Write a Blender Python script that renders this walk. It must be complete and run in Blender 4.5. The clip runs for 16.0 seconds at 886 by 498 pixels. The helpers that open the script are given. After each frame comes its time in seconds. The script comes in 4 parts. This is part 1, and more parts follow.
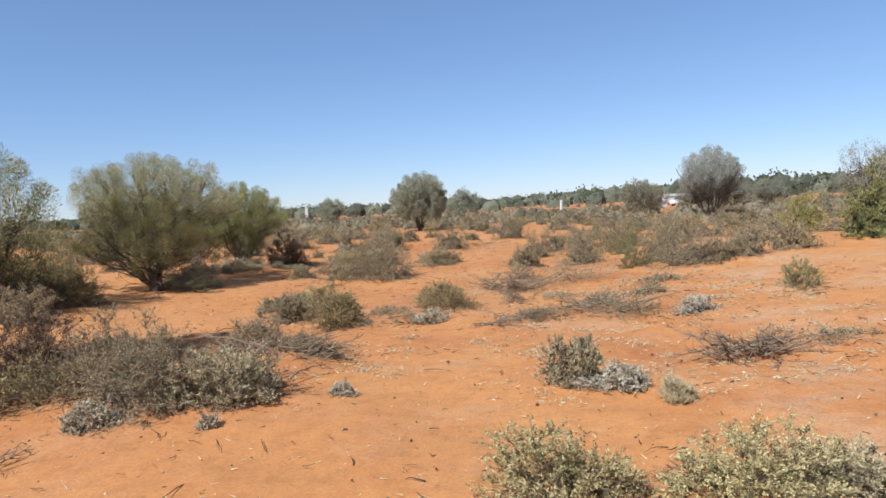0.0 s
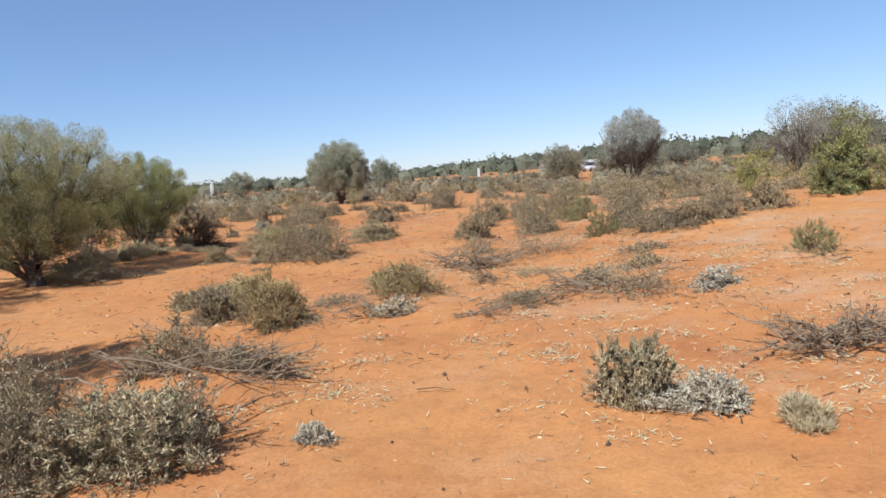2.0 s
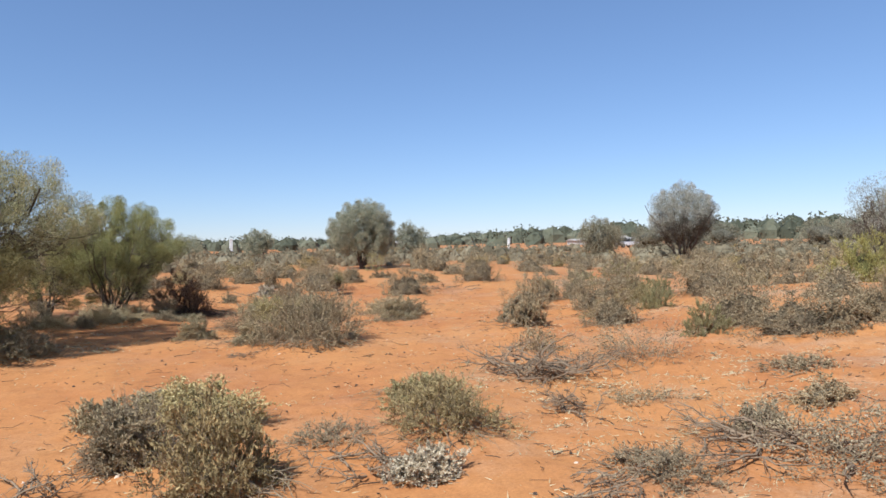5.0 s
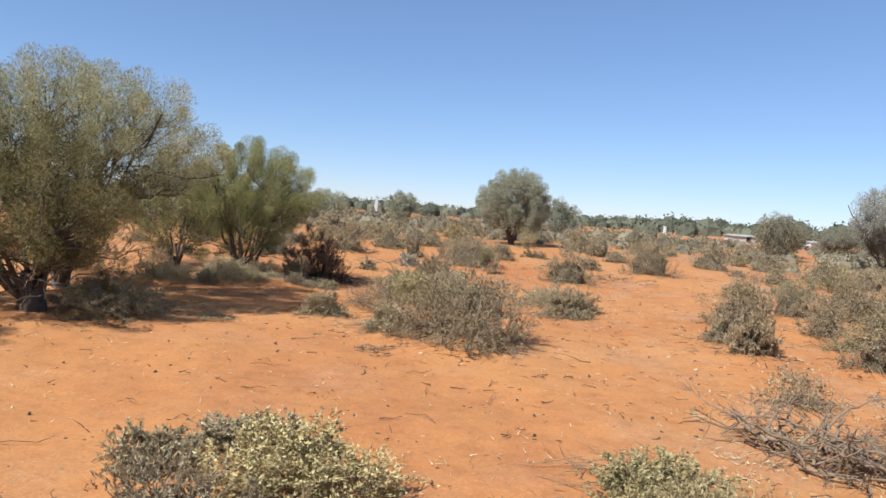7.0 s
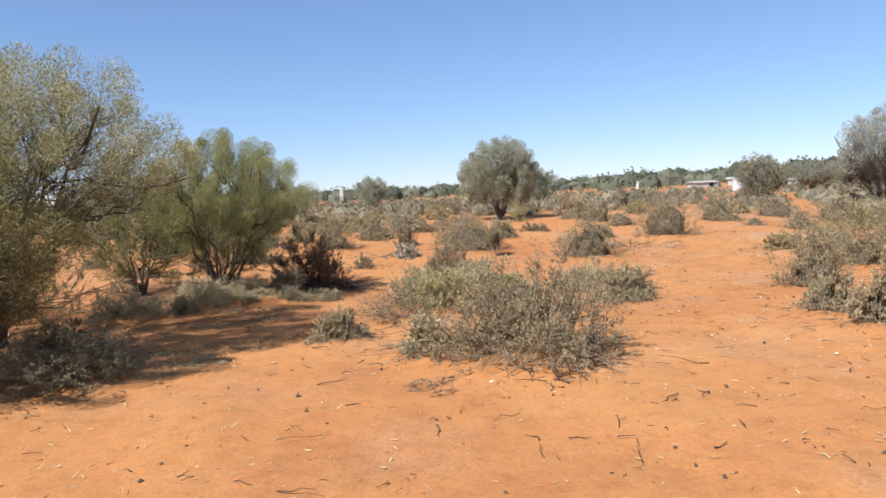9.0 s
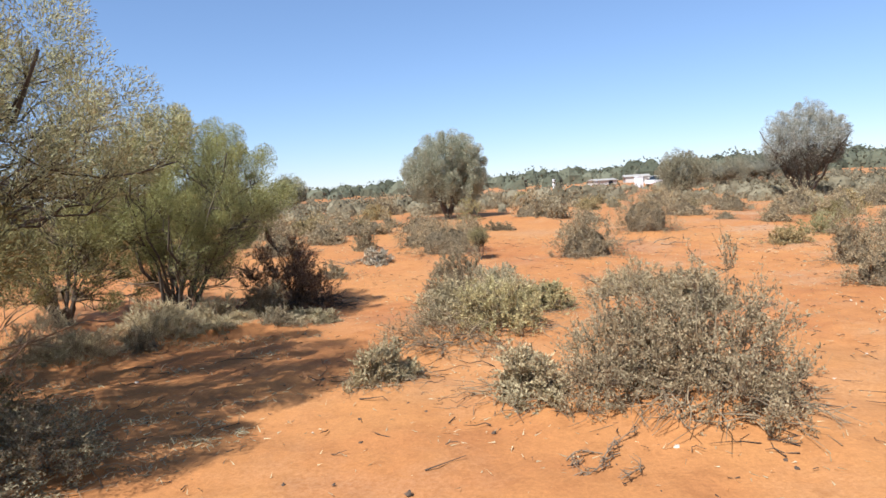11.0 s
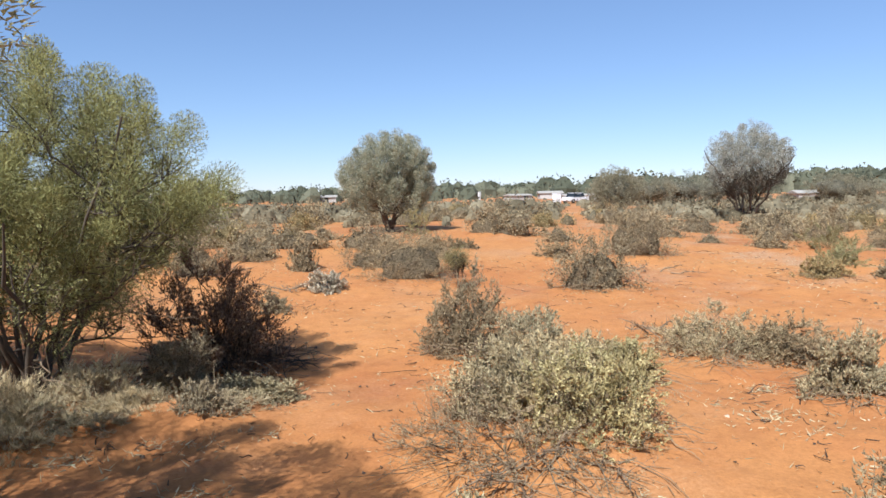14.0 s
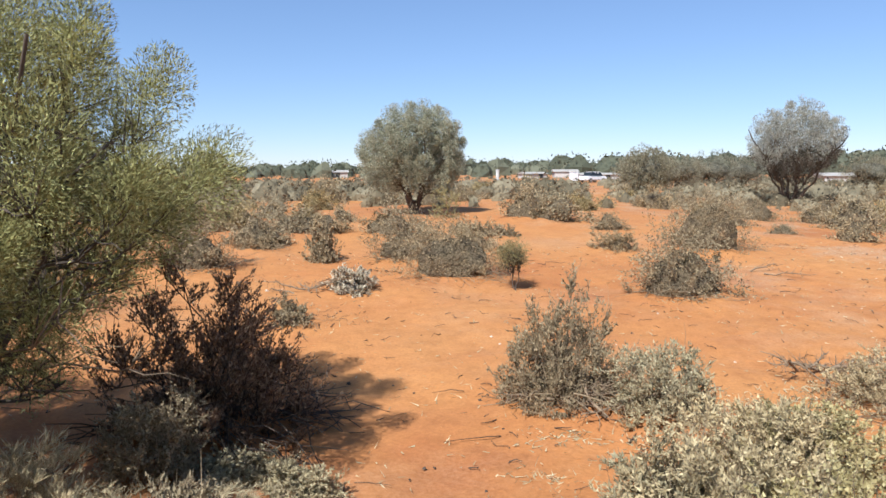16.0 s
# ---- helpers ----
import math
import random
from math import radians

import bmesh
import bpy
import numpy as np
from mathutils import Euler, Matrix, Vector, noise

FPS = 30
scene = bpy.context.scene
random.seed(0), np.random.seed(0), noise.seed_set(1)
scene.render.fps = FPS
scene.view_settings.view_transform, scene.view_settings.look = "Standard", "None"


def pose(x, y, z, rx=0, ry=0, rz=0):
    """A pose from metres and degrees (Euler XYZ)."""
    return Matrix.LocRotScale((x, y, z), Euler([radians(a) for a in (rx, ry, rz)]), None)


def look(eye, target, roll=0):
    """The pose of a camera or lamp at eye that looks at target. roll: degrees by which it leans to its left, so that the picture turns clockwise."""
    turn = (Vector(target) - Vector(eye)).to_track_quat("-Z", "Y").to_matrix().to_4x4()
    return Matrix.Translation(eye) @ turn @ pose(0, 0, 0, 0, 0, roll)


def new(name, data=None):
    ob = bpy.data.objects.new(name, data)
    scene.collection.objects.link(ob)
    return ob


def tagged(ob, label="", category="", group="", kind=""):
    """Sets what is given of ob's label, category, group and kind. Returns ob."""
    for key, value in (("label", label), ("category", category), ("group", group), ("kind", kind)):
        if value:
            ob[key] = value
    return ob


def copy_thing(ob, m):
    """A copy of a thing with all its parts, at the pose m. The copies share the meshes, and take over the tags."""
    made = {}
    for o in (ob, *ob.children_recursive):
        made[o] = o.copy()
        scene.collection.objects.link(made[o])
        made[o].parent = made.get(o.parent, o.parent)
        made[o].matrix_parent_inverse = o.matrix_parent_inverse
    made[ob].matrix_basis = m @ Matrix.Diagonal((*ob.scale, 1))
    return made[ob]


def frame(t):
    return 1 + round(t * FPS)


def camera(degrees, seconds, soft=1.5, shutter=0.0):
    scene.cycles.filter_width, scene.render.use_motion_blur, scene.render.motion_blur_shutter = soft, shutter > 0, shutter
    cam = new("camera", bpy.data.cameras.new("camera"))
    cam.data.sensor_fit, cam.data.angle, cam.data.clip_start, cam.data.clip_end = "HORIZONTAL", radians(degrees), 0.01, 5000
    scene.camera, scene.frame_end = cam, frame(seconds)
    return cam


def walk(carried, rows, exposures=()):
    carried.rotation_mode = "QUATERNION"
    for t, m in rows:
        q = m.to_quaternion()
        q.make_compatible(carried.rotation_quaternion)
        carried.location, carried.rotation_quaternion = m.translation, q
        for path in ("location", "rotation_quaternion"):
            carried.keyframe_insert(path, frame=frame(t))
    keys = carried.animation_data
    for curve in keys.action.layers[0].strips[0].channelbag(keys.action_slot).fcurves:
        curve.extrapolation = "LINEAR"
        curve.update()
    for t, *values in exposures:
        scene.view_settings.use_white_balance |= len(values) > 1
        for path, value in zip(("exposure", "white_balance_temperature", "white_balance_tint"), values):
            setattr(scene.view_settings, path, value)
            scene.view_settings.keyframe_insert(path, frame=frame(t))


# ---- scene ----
cam = camera(67.1, 16.0, soft=1.6)
PATH = [
    (0, (0.21, 1.806, 1.63), (0.142, 3.801, 1.498), -2.9),
    (0.5, (-0.004, 2.235, 1.632), (0.154, 4.224, 1.496), -1.9),
    (1, (-0.196, 2.718, 1.622), (0.051, 4.701, 1.537), -1.5),
    (1.5, (-0.323, 3.197, 1.607), (-0.232, 5.192, 1.497), -2.9),
    (2, (-0.444, 3.64, 1.564), (-0.255, 5.617, 1.331), -4.4),
    (2.2, (-0.485, 3.831, 1.562), (-0.248, 5.81, 1.403), -2.3),
    (2.5, (-0.512, 4.153, 1.542), (-0.292, 6.139, 1.454), -2.0),
    (2.8, (-0.52, 4.469, 1.541), (-0.272, 6.453, 1.471), -2.2),
    (3, (-0.484, 4.669, 1.53), (-0.113, 6.634, 1.487), 0.3),
    (3.5, (-0.496, 5.196, 1.537), (-0.152, 7.166, 1.503), -2.1),
    (4, (-0.496, 5.695, 1.523), (-0.226, 7.676, 1.461), -4.0),
    (4.5, (-0.44, 6.197, 1.55), (-0.014, 8.151, 1.524), -1.8),
    (4.7, (-0.447, 6.436, 1.526), (-0.223, 8.423, 1.507), -3.9),
    (6.8, (-0.945, 9.095, 1.517), (-1.001, 11.088, 1.36), 3.7),
    (7, (-1.05, 9.317, 1.518), (-1.322, 11.295, 1.402), 4.2),
    (7.5, (-1.251, 9.882, 1.495), (-1.736, 11.813, 1.309), 6.1),
    (8, (-1.449, 10.344, 1.552), (-1.906, 12.284, 1.395), 1.6),
    (8.5, (-1.732, 10.721, 1.548), (-2.163, 12.667, 1.388), -2.0),
    (8.7, (-1.857, 10.823, 1.531), (-2.156, 12.793, 1.36), -3.5),
    (10.8, (-3.456, 12.608, 1.525), (-3.322, 14.596, 1.358), -0.3),
    (11, (-3.608, 12.765, 1.497), (-3.48, 14.752, 1.309), -3.4),
    (11.5, (-3.918, 13.265, 1.47), (-3.886, 15.247, 1.203), -3.3),
    (11.6, (-3.955, 13.376, 1.481), (-3.942, 15.367, 1.289), -4.1),
    (11.7, (-4.058, 13.484, 1.44), (-4.152, 15.47, 1.227), -9.1),
    (12, (-4.167, 13.801, 1.424), (-4.237, 15.787, 1.203), -5.4),
    (12.5, (-4.262, 14.202, 1.448), (-4.097, 16.184, 1.231), -3.8),
    (13, (-4.314, 14.671, 1.455), (-4.188, 16.652, 1.213), -2.7),
    (13.5, (-4.337, 15.109, 1.473), (-4.048, 17.076, 1.254), -0.6),
    (14, (-4.283, 15.581, 1.483), (-3.886, 17.534, 1.316), -1.1),
    (14.5, (-4.275, 16.07, 1.484), (-3.895, 18.028, 1.338), -1.9),
    (15, (-4.284, 16.53, 1.478), (-3.993, 18.506, 1.389), 0.0),
    (15.1, (-4.281, 16.707, 1.487), (-4.096, 18.695, 1.374), -2.6),
    (15.5, (-4.328, 17.061, 1.486), (-4.061, 19.036, 1.318), -3.6),
    (16, (-4.431, 17.422, 1.532), (-4.064, 19.374, 1.296), -0.2),
]
walk(cam, [(t, look(eye, target, roll)) for t, eye, target, roll in PATH],
     [(0.0, 0.48, 5600, 10), (4.5, 0.49, 5550, 10), (8.5, 0.64, 5700, 10), (11.0, 0.74, 5700, 10), (13.0, 0.84, 5700, 10), (14.5, 0.60, 5650, 10), (16.0, 0.66, 5650, 10)])

# ---- world, sun ----
SUN_UP, SHADOW_TURN = 49.0, 50.0          # sun's height; the way of the shadows, from +x towards +y
world = bpy.data.worlds.new("sky")
scene.world = world
world.use_nodes = True
wn = world.node_tree.nodes
sky = wn.new("ShaderNodeTexSky")
sky.sky_type, sky.sun_disc = "NISHITA", False
sky.sun_elevation = radians(SUN_UP)
sky.sun_rotation = radians(270 - SHADOW_TURN)
sky.altitude, sky.air_density, sky.dust_density, sky.ozone_density = 300, 0.9, 0.0, 8.0
wn["Background"].inputs["Strength"].default_value = 0.138
soften = wn.new("ShaderNodeGamma")
soften.inputs["Gamma"].default_value = 0.72
tone = wn.new("ShaderNodeMix")
tone.data_type, tone.blend_type = "RGBA", "MULTIPLY"
tone.inputs[0].default_value, tone.inputs[7].default_value = 1.0, (1.07, 1.0, 0.985, 1)
world.node_tree.links.new(sky.outputs[0], soften.inputs["Color"])
world.node_tree.links.new(soften.outputs[0], tone.inputs[6])
world.node_tree.links.new(tone.outputs[2], wn["Background"].inputs["Color"])
sun = new("sun", bpy.data.lights.new("sun", "SUN"))
sun.data.energy, sun.data.angle, sun.data.color = 5.0, radians(0.55), (1.0, 0.95, 0.87)
ca, sa = math.cos(radians(SHADOW_TURN)), math.sin(radians(SHADOW_TURN))
sun.matrix_world = look((-30 * ca, -30 * sa, 40), (-30 * ca + ca, -30 * sa + sa, 40 - math.tan(radians(SUN_UP))))


# ---- materials ----
def material(name, build, rough=0.9, bump=0.0):
    m = bpy.data.materials.new(name)
    m.use_nodes = True
    t = m.node_tree
    p = t.nodes["Principled BSDF"]
    p.inputs["Roughness"].default_value = rough
    p.inputs["Specular IOR Level"].default_value = 0.25
    build(t, p)
    return m


def node(t, kind, **values):
    n = t.nodes.new(kind)
    for k, v in values.items():
        n.inputs[k].default_value = v
    return n


def ramp(t, src, stops):
    r = t.nodes.new("ShaderNodeValToRGB")
    e = r.color_ramp.elements
    while len(e) < len(stops):
        e.new(0.5)
    for el, (pos, col) in zip(e, stops):
        el.position, el.color = pos, (*col, 1)
    t.links.new(src, r.inputs[0])
    return r.outputs[0]


def mix(t, fac, a, b, mode="MIX"):
    n = t.nodes.new("ShaderNodeMix")
    n.data_type, n.blend_type = "RGBA", mode
    for v, i in ((fac, 0), (a, 6), (b, 7)):
        if isinstance(v, (int, float)):
            n.inputs[i].default_value = v
        elif isinstance(v, tuple):
            n.inputs[i].default_value = (*v, 1)
        else:
            t.links.new(v, n.inputs[i])
    return n.outputs[2]


def position(t):
    return t.nodes.new("ShaderNodeNewGeometry").outputs["Position"]


def noise_tex(t, scale, detail=4, rough=0.55, vec=None):
    n = node(t, "ShaderNodeTexNoise", Scale=scale, Detail=detail, Roughness=rough)
    t.links.new(vec if vec else position(t), n.inputs["Vector"])
    return n.outputs["Fac"]


MASS = {}          # solid core inside a bush, shade between leaves darkened into it, by leaf name


def foliage(name, dark, mid, pale, see=0.1, rough=0.8):
    """Leaves: each leaf has its own tone; a little light comes through."""
    # core: leaf colours darkened to stand for shade deep in the foliage
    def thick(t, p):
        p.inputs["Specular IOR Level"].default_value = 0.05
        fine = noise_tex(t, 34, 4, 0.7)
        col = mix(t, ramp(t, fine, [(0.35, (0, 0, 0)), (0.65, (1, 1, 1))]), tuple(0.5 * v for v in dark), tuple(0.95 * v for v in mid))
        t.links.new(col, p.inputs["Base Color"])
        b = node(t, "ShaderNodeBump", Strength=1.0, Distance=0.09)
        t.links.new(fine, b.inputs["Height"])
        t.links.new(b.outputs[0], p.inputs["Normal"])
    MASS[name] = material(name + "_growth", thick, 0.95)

    def build(t, p):
        p.inputs["Specular IOR Level"].default_value = 0.1
        g = t.nodes.new("ShaderNodeNewGeometry")
        col = ramp(t, g.outputs["Random Per Island"], [(0.0, dark), (0.5, mid), (1.0, pale)])
        oi = t.nodes.new("ShaderNodeObjectInfo")
        tone = ramp(t, oi.outputs["Random"], [(0.0, (0.83, 0.81, 0.79)), (0.35, (0.95, 0.98, 0.98)), (0.7, (1.02, 0.99, 0.95)), (1.0, (1.1, 1.06, 0.97))])
        col = mix(t, 1.0, col, tone, "MULTIPLY")
        clump = ramp(t, noise_tex(t, 2.6, 2), [(0.3, (0.86, 0.88, 0.86)), (0.7, (1.12, 1.08, 1.0))])
        col = mix(t, 1.0, col, clump, "MULTIPLY")
        t.links.new(col, p.inputs["Base Color"])
        tr = t.nodes.new("ShaderNodeBsdfTranslucent")
        t.links.new(col, tr.inputs["Color"])
        ms = t.nodes.new("ShaderNodeMixShader")
        ms.inputs[0].default_value = see
        t.links.new(p.outputs[0], ms.inputs[1])
        t.links.new(tr.outputs[0], ms.inputs[2])
        t.links.new(ms.outputs[0], t.nodes["Material Output"].inputs["Surface"])
    return material(name, build, rough)


def bark(name, dark, pale, scale=30):
    def build(t, p):
        n = noise_tex(t, scale, 5)
        g = t.nodes.new("ShaderNodeNewGeometry")
        col = mix(t, n, dark, pale)
        col = mix(t, 1.0, col, ramp(t, g.outputs["Random Per Island"], [(0.0, (0.7, 0.7, 0.7)), (1.0, (1.25, 1.22, 1.15))]), "MULTIPLY")
        t.links.new(col, p.inputs["Base Color"])
        b = node(t, "ShaderNodeBump", Strength=0.5, Distance=0.004)
        t.links.new(n, b.inputs["Height"])
        t.links.new(b.outputs[0], p.inputs["Normal"])
    return material(name, build, 0.9)


def build_earth(t, p):
    broad = noise_tex(t, 0.22, 4, 0.6)
    mid = noise_tex(t, 1.7, 5, 0.6)
    fine = noise_tex(t, 42, 5, 0.65)
    grit = noise_tex(t, 190, 3, 0.6)
    col = ramp(t, broad, [(0.30, (0.33, 0.118, 0.038)), (0.50, (0.42, 0.176, 0.056)), (0.72, (0.45, 0.215, 0.073))])
    col = mix(t, ramp(t, mid, [(0.35, (0, 0, 0)), (0.75, (0.55, 0.55, 0.55))]), col, (0.465, 0.214, 0.066))
    # grey litter and dry crust in patches
    litter = ramp(t, noise_tex(t, 0.55, 6, 0.7), [(0.50, (0, 0, 0)), (0.64, (0.75, 0.75, 0.75))])
    sx = t.nodes.new("ShaderNodeSeparateXYZ")
    t.links.new(position(t), sx.inputs[0])
    side = node(t, "ShaderNodeMapRange")
    t.links.new(sx.outputs[0], side.inputs[0])
    side.inputs[1].default_value, side.inputs[2].default_value, side.inputs[3].default_value, side.inputs[4].default_value = -1.0, 4.0, 0.25, 1.0
    litter = mix(t, 1.0, litter, side.outputs[0], "MULTIPLY")
    litter = mix(t, 1.0, litter, ramp(t, fine, [(0.35, (0.15, 0.15, 0.15)), (0.6, (1, 1, 1))]), "MULTIPLY")
    col = mix(t, litter, col, (0.40, 0.29, 0.185))
    # blotches and grains
    blotch = ramp(t, noise_tex(t, 5.5, 6, 0.7), [(0.32, (0.82, 0.79, 0.77)), (0.5, (1.0, 1.0, 1.0)), (0.7, (1.09, 1.09, 1.08))])
    col = mix(t, 0.85, col, mix(t, 1.0, col, blotch, "MULTIPLY"))
    col = mix(t, 0.4, col, mix(t, 1.0, col, ramp(t, fine, [(0.3, (0.62, 0.6, 0.58)), (0.7, (1.3, 1.3, 1.3))]), "MULTIPLY"))
    col = mix(t, 0.35, col, mix(t, 1.0, col, ramp(t, grit, [(0.3, (0.7, 0.68, 0.66)), (0.72, (1.28, 1.28, 1.28))]), "MULTIPLY"))
    t.links.new(col, p.inputs["Base Color"])
    b1 = node(t, "ShaderNodeBump", Strength=0.4, Distance=0.025)
    t.links.new(noise_tex(t, 9, 6, 0.65), b1.inputs["Height"])
    b2 = node(t, "ShaderNodeBump", Strength=0.5, Distance=0.006)
    t.links.new(fine, b2.inputs["Height"])
    t.links.new(b1.outputs[0], b2.inputs["Normal"])
    t.links.new(b2.outputs[0], p.inputs["Normal"])


def plain(name, a, b, scale=12, rough=0.6, metal=0.0):
    def build(t, p):
        t.links.new(mix(t, noise_tex(t, scale, 5), a, b), p.inputs["Base Color"])
        p.inputs["Metallic"].default_value = metal
    return material(name, build, rough)


EARTH = material("red_earth", build_earth, 0.95)
LEAF = {
    "mulga": foliage("mulga_leaf", (0.15, 0.14, 0.058), (0.325, 0.305, 0.122), (0.51, 0.48, 0.205), 0.16),
    "mulga_pale": foliage("mulga_pale_leaf", (0.19, 0.18, 0.10), (0.37, 0.35, 0.19), (0.53, 0.505, 0.30), 0.25),
    "mulga_fresh": foliage("mulga_fresh_leaf", (0.15, 0.138, 0.055), (0.325, 0.305, 0.12), (0.50, 0.47, 0.20), 0.16),
    # mulga leaf toned down: the low trees' shade is put into its colour
    "mulga_shade": foliage("mulga_shade_leaf", (0.115, 0.10, 0.042), (0.24, 0.21, 0.088), (0.39, 0.345, 0.15), 0.14),
    "mulga_grey": foliage("mulga_grey_leaf", (0.20, 0.20, 0.14), (0.345, 0.34, 0.24), (0.48, 0.47, 0.355), 0.25),
    "salt": foliage("saltbush_leaf", (0.19, 0.142, 0.082), (0.32, 0.245, 0.148), (0.46, 0.362, 0.225), 0.16),
    "olive": foliage("olive_leaf", (0.185, 0.135, 0.062), (0.335, 0.252, 0.12), (0.48, 0.372, 0.19)),
    "pea": foliage("pale_green_leaf", (0.235, 0.185, 0.082), (0.44, 0.36, 0.172), (0.59, 0.50, 0.265)),
    "silver": foliage("silver_leaf", (0.31, 0.255, 0.18), (0.46, 0.395, 0.295), (0.60, 0.53, 0.42)),
    "pale": foliage("pale_leaf", (0.23, 0.182, 0.108), (0.42, 0.345, 0.21), (0.57, 0.48, 0.30), 0.16),
    "brown": foliage("dry_brown_leaf", (0.19, 0.14, 0.085), (0.31, 0.24, 0.15), (0.43, 0.345, 0.22)),
    "straw": foliage("straw_blade", (0.30, 0.235, 0.14), (0.48, 0.395, 0.245), (0.62, 0.525, 0.34)),
    "dark": foliage("dark_leaf", (0.14, 0.078, 0.048), (0.24, 0.145, 0.09), (0.35, 0.235, 0.15)),
    "broom": foliage("broom_leaf", (0.17, 0.145, 0.07), (0.29, 0.25, 0.12), (0.41, 0.36, 0.185)),
    "yellow": foliage("yellow_leaf", (0.18, 0.16, 0.055), (0.285, 0.258, 0.088), (0.39, 0.355, 0.135)),
    "green": foliage("green_leaf", (0.11, 0.112, 0.045), (0.215, 0.212, 0.085), (0.34, 0.33, 0.15)),
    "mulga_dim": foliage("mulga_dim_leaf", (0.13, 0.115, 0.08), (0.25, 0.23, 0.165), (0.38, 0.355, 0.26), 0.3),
    "mulga_ash": foliage("mulga_ash_leaf", (0.25, 0.235, 0.19), (0.38, 0.36, 0.30), (0.50, 0.48, 0.41), 0.25),
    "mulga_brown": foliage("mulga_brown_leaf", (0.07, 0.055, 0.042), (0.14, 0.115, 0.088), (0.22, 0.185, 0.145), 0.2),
    "far_scrub": foliage("far_scrub_leaf", (0.115, 0.095, 0.06), (0.20, 0.168, 0.11), (0.29, 0.248, 0.165)),
    "far_wood": foliage("far_tree_leaf", (0.06, 0.065, 0.045), (0.11, 0.115, 0.08), (0.17, 0.17, 0.12)),
}
BARK = bark("grey_bark", (0.045, 0.034, 0.025), (0.16, 0.125, 0.095))
TWIG = bark("pale_twig", (0.13, 0.09, 0.053), (0.38, 0.29, 0.18), 60)
DARK_TWIG = bark("dark_twig", (0.035, 0.024, 0.018), (0.12, 0.085, 0.06), 60)
DEAD_WOOD = bark("weathered_dead_wood", (0.115, 0.077, 0.046), (0.35, 0.258, 0.168), 50)
STONE = plain("stone", (0.45, 0.28, 0.16), (0.72, 0.60, 0.46), 20, 0.9)
WHITE_PAINT = plain("white_paint", (0.74, 0.73, 0.70), (0.82, 0.81, 0.79), 3, 0.35)
DULL_WHITE = plain("weathered_white", (0.52, 0.50, 0.45), (0.78, 0.76, 0.71), 8, 0.8)
ROOF = plain("pale_roof", (0.30, 0.27, 0.23), (0.42, 0.385, 0.33), 2, 0.8)
WALL = plain("far_wall", (0.40, 0.37, 0.32), (0.54, 0.51, 0.46), 2, 0.9)
GLASS = plain("dark_glass", (0.02, 0.025, 0.03), (0.03, 0.035, 0.04), 2, 0.08)
RUBBER = plain("rubber", (0.02, 0.02, 0.02), (0.035, 0.033, 0.03), 20, 0.8)


# ---- mesh tools ----
def mesh(name, V, F, mat, smooth=False):
    """A mesh from an array of points and an array of faces with three or four corners."""
    me = bpy.data.meshes.new(name)
    V, F = np.ascontiguousarray(V, dtype=np.float32), np.ascontiguousarray(F, dtype=np.int32)
    me.vertices.add(len(V))
    me.vertices.foreach_set("co", V.ravel())
    me.loops.add(F.size)
    me.loops.foreach_set("vertex_index", F.ravel())
    me.polygons.add(len(F))
    me.polygons.foreach_set("loop_start", np.arange(0, F.size, F.shape[1], dtype=np.int32))
    me.polygons.foreach_set("loop_total", np.full(len(F), F.shape[1], dtype=np.int32))
    me.polygons.foreach_set("use_smooth", np.full(len(F), smooth))
    me.materials.append(mat)
    me.update(calc_edges=True)
    return me


def part(name, me, parent, label=""):
    ob = new(name, me)
    ob.parent = parent
    return tagged(ob, label)


def bm_mesh(name, bm, mat):
    me = bpy.data.meshes.new(name)
    bm.to_mesh(me)
    bm.free()
    me.materials.append(mat)
    return me


def unit(v):
    return v / np.maximum(np.linalg.norm(v, axis=-1, keepdims=True), 1e-9)


def curves(rng, p0, p2, bow, steps, wobble):
    """Bent lines from p0 to p2, pushed by bow at half way: array of N x (steps + 1) x 3."""
    s = np.linspace(0, 1, steps + 1)[None, :, None]
    p1 = (p0 + p2) / 2 + bow
    P = (1 - s) ** 2 * p0[:, None] + 2 * s * (1 - s) * p1[:, None] + s ** 2 * p2[:, None]
    J = rng.normal(size=P.shape) * wobble * np.linalg.norm(p2 - p0, axis=1)[:, None, None]
    J[:, 0] = 0
    return P + J


def tubes(P, r0, r1, sides=3):
    """Tapered tubes round the lines P (N x K x 3), with the radii r0 (N) at their start and r1 at their end."""
    N, K, _ = P.shape
    T = np.empty_like(P)
    T[:, :-1] = P[:, 1:] - P[:, :-1]
    T[:, -1] = T[:, -2]
    T = unit(T)
    ref = np.where(np.abs(T[..., 2:]) > 0.9, np.array([1.0, 0, 0]), np.array([0, 0, 1.0]))
    A = unit(np.cross(T, ref))
    B = np.cross(T, A)
    s = np.linspace(0, 1, K)[None, :]
    R = np.broadcast_to(r0, (N,))[:, None] * (1 - s) + np.broadcast_to(r1, (N,))[:, None] * s
    ang = np.arange(sides) * 2 * np.pi / sides
    V = P[:, :, None] + R[:, :, None, None] * (np.cos(ang)[:, None] * A[:, :, None] + np.sin(ang)[:, None] * B[:, :, None])
    base = (np.arange(N)[:, None, None] * K + np.arange(K - 1)[None, :, None]) * sides
    k = np.arange(sides)[None, None]
    k2 = (k + 1) % sides
    F = np.stack([base + k, base + k2, base + sides + k2, base + sides + k], -1).reshape(-1, 4)
    return V.reshape(-1, 3), F


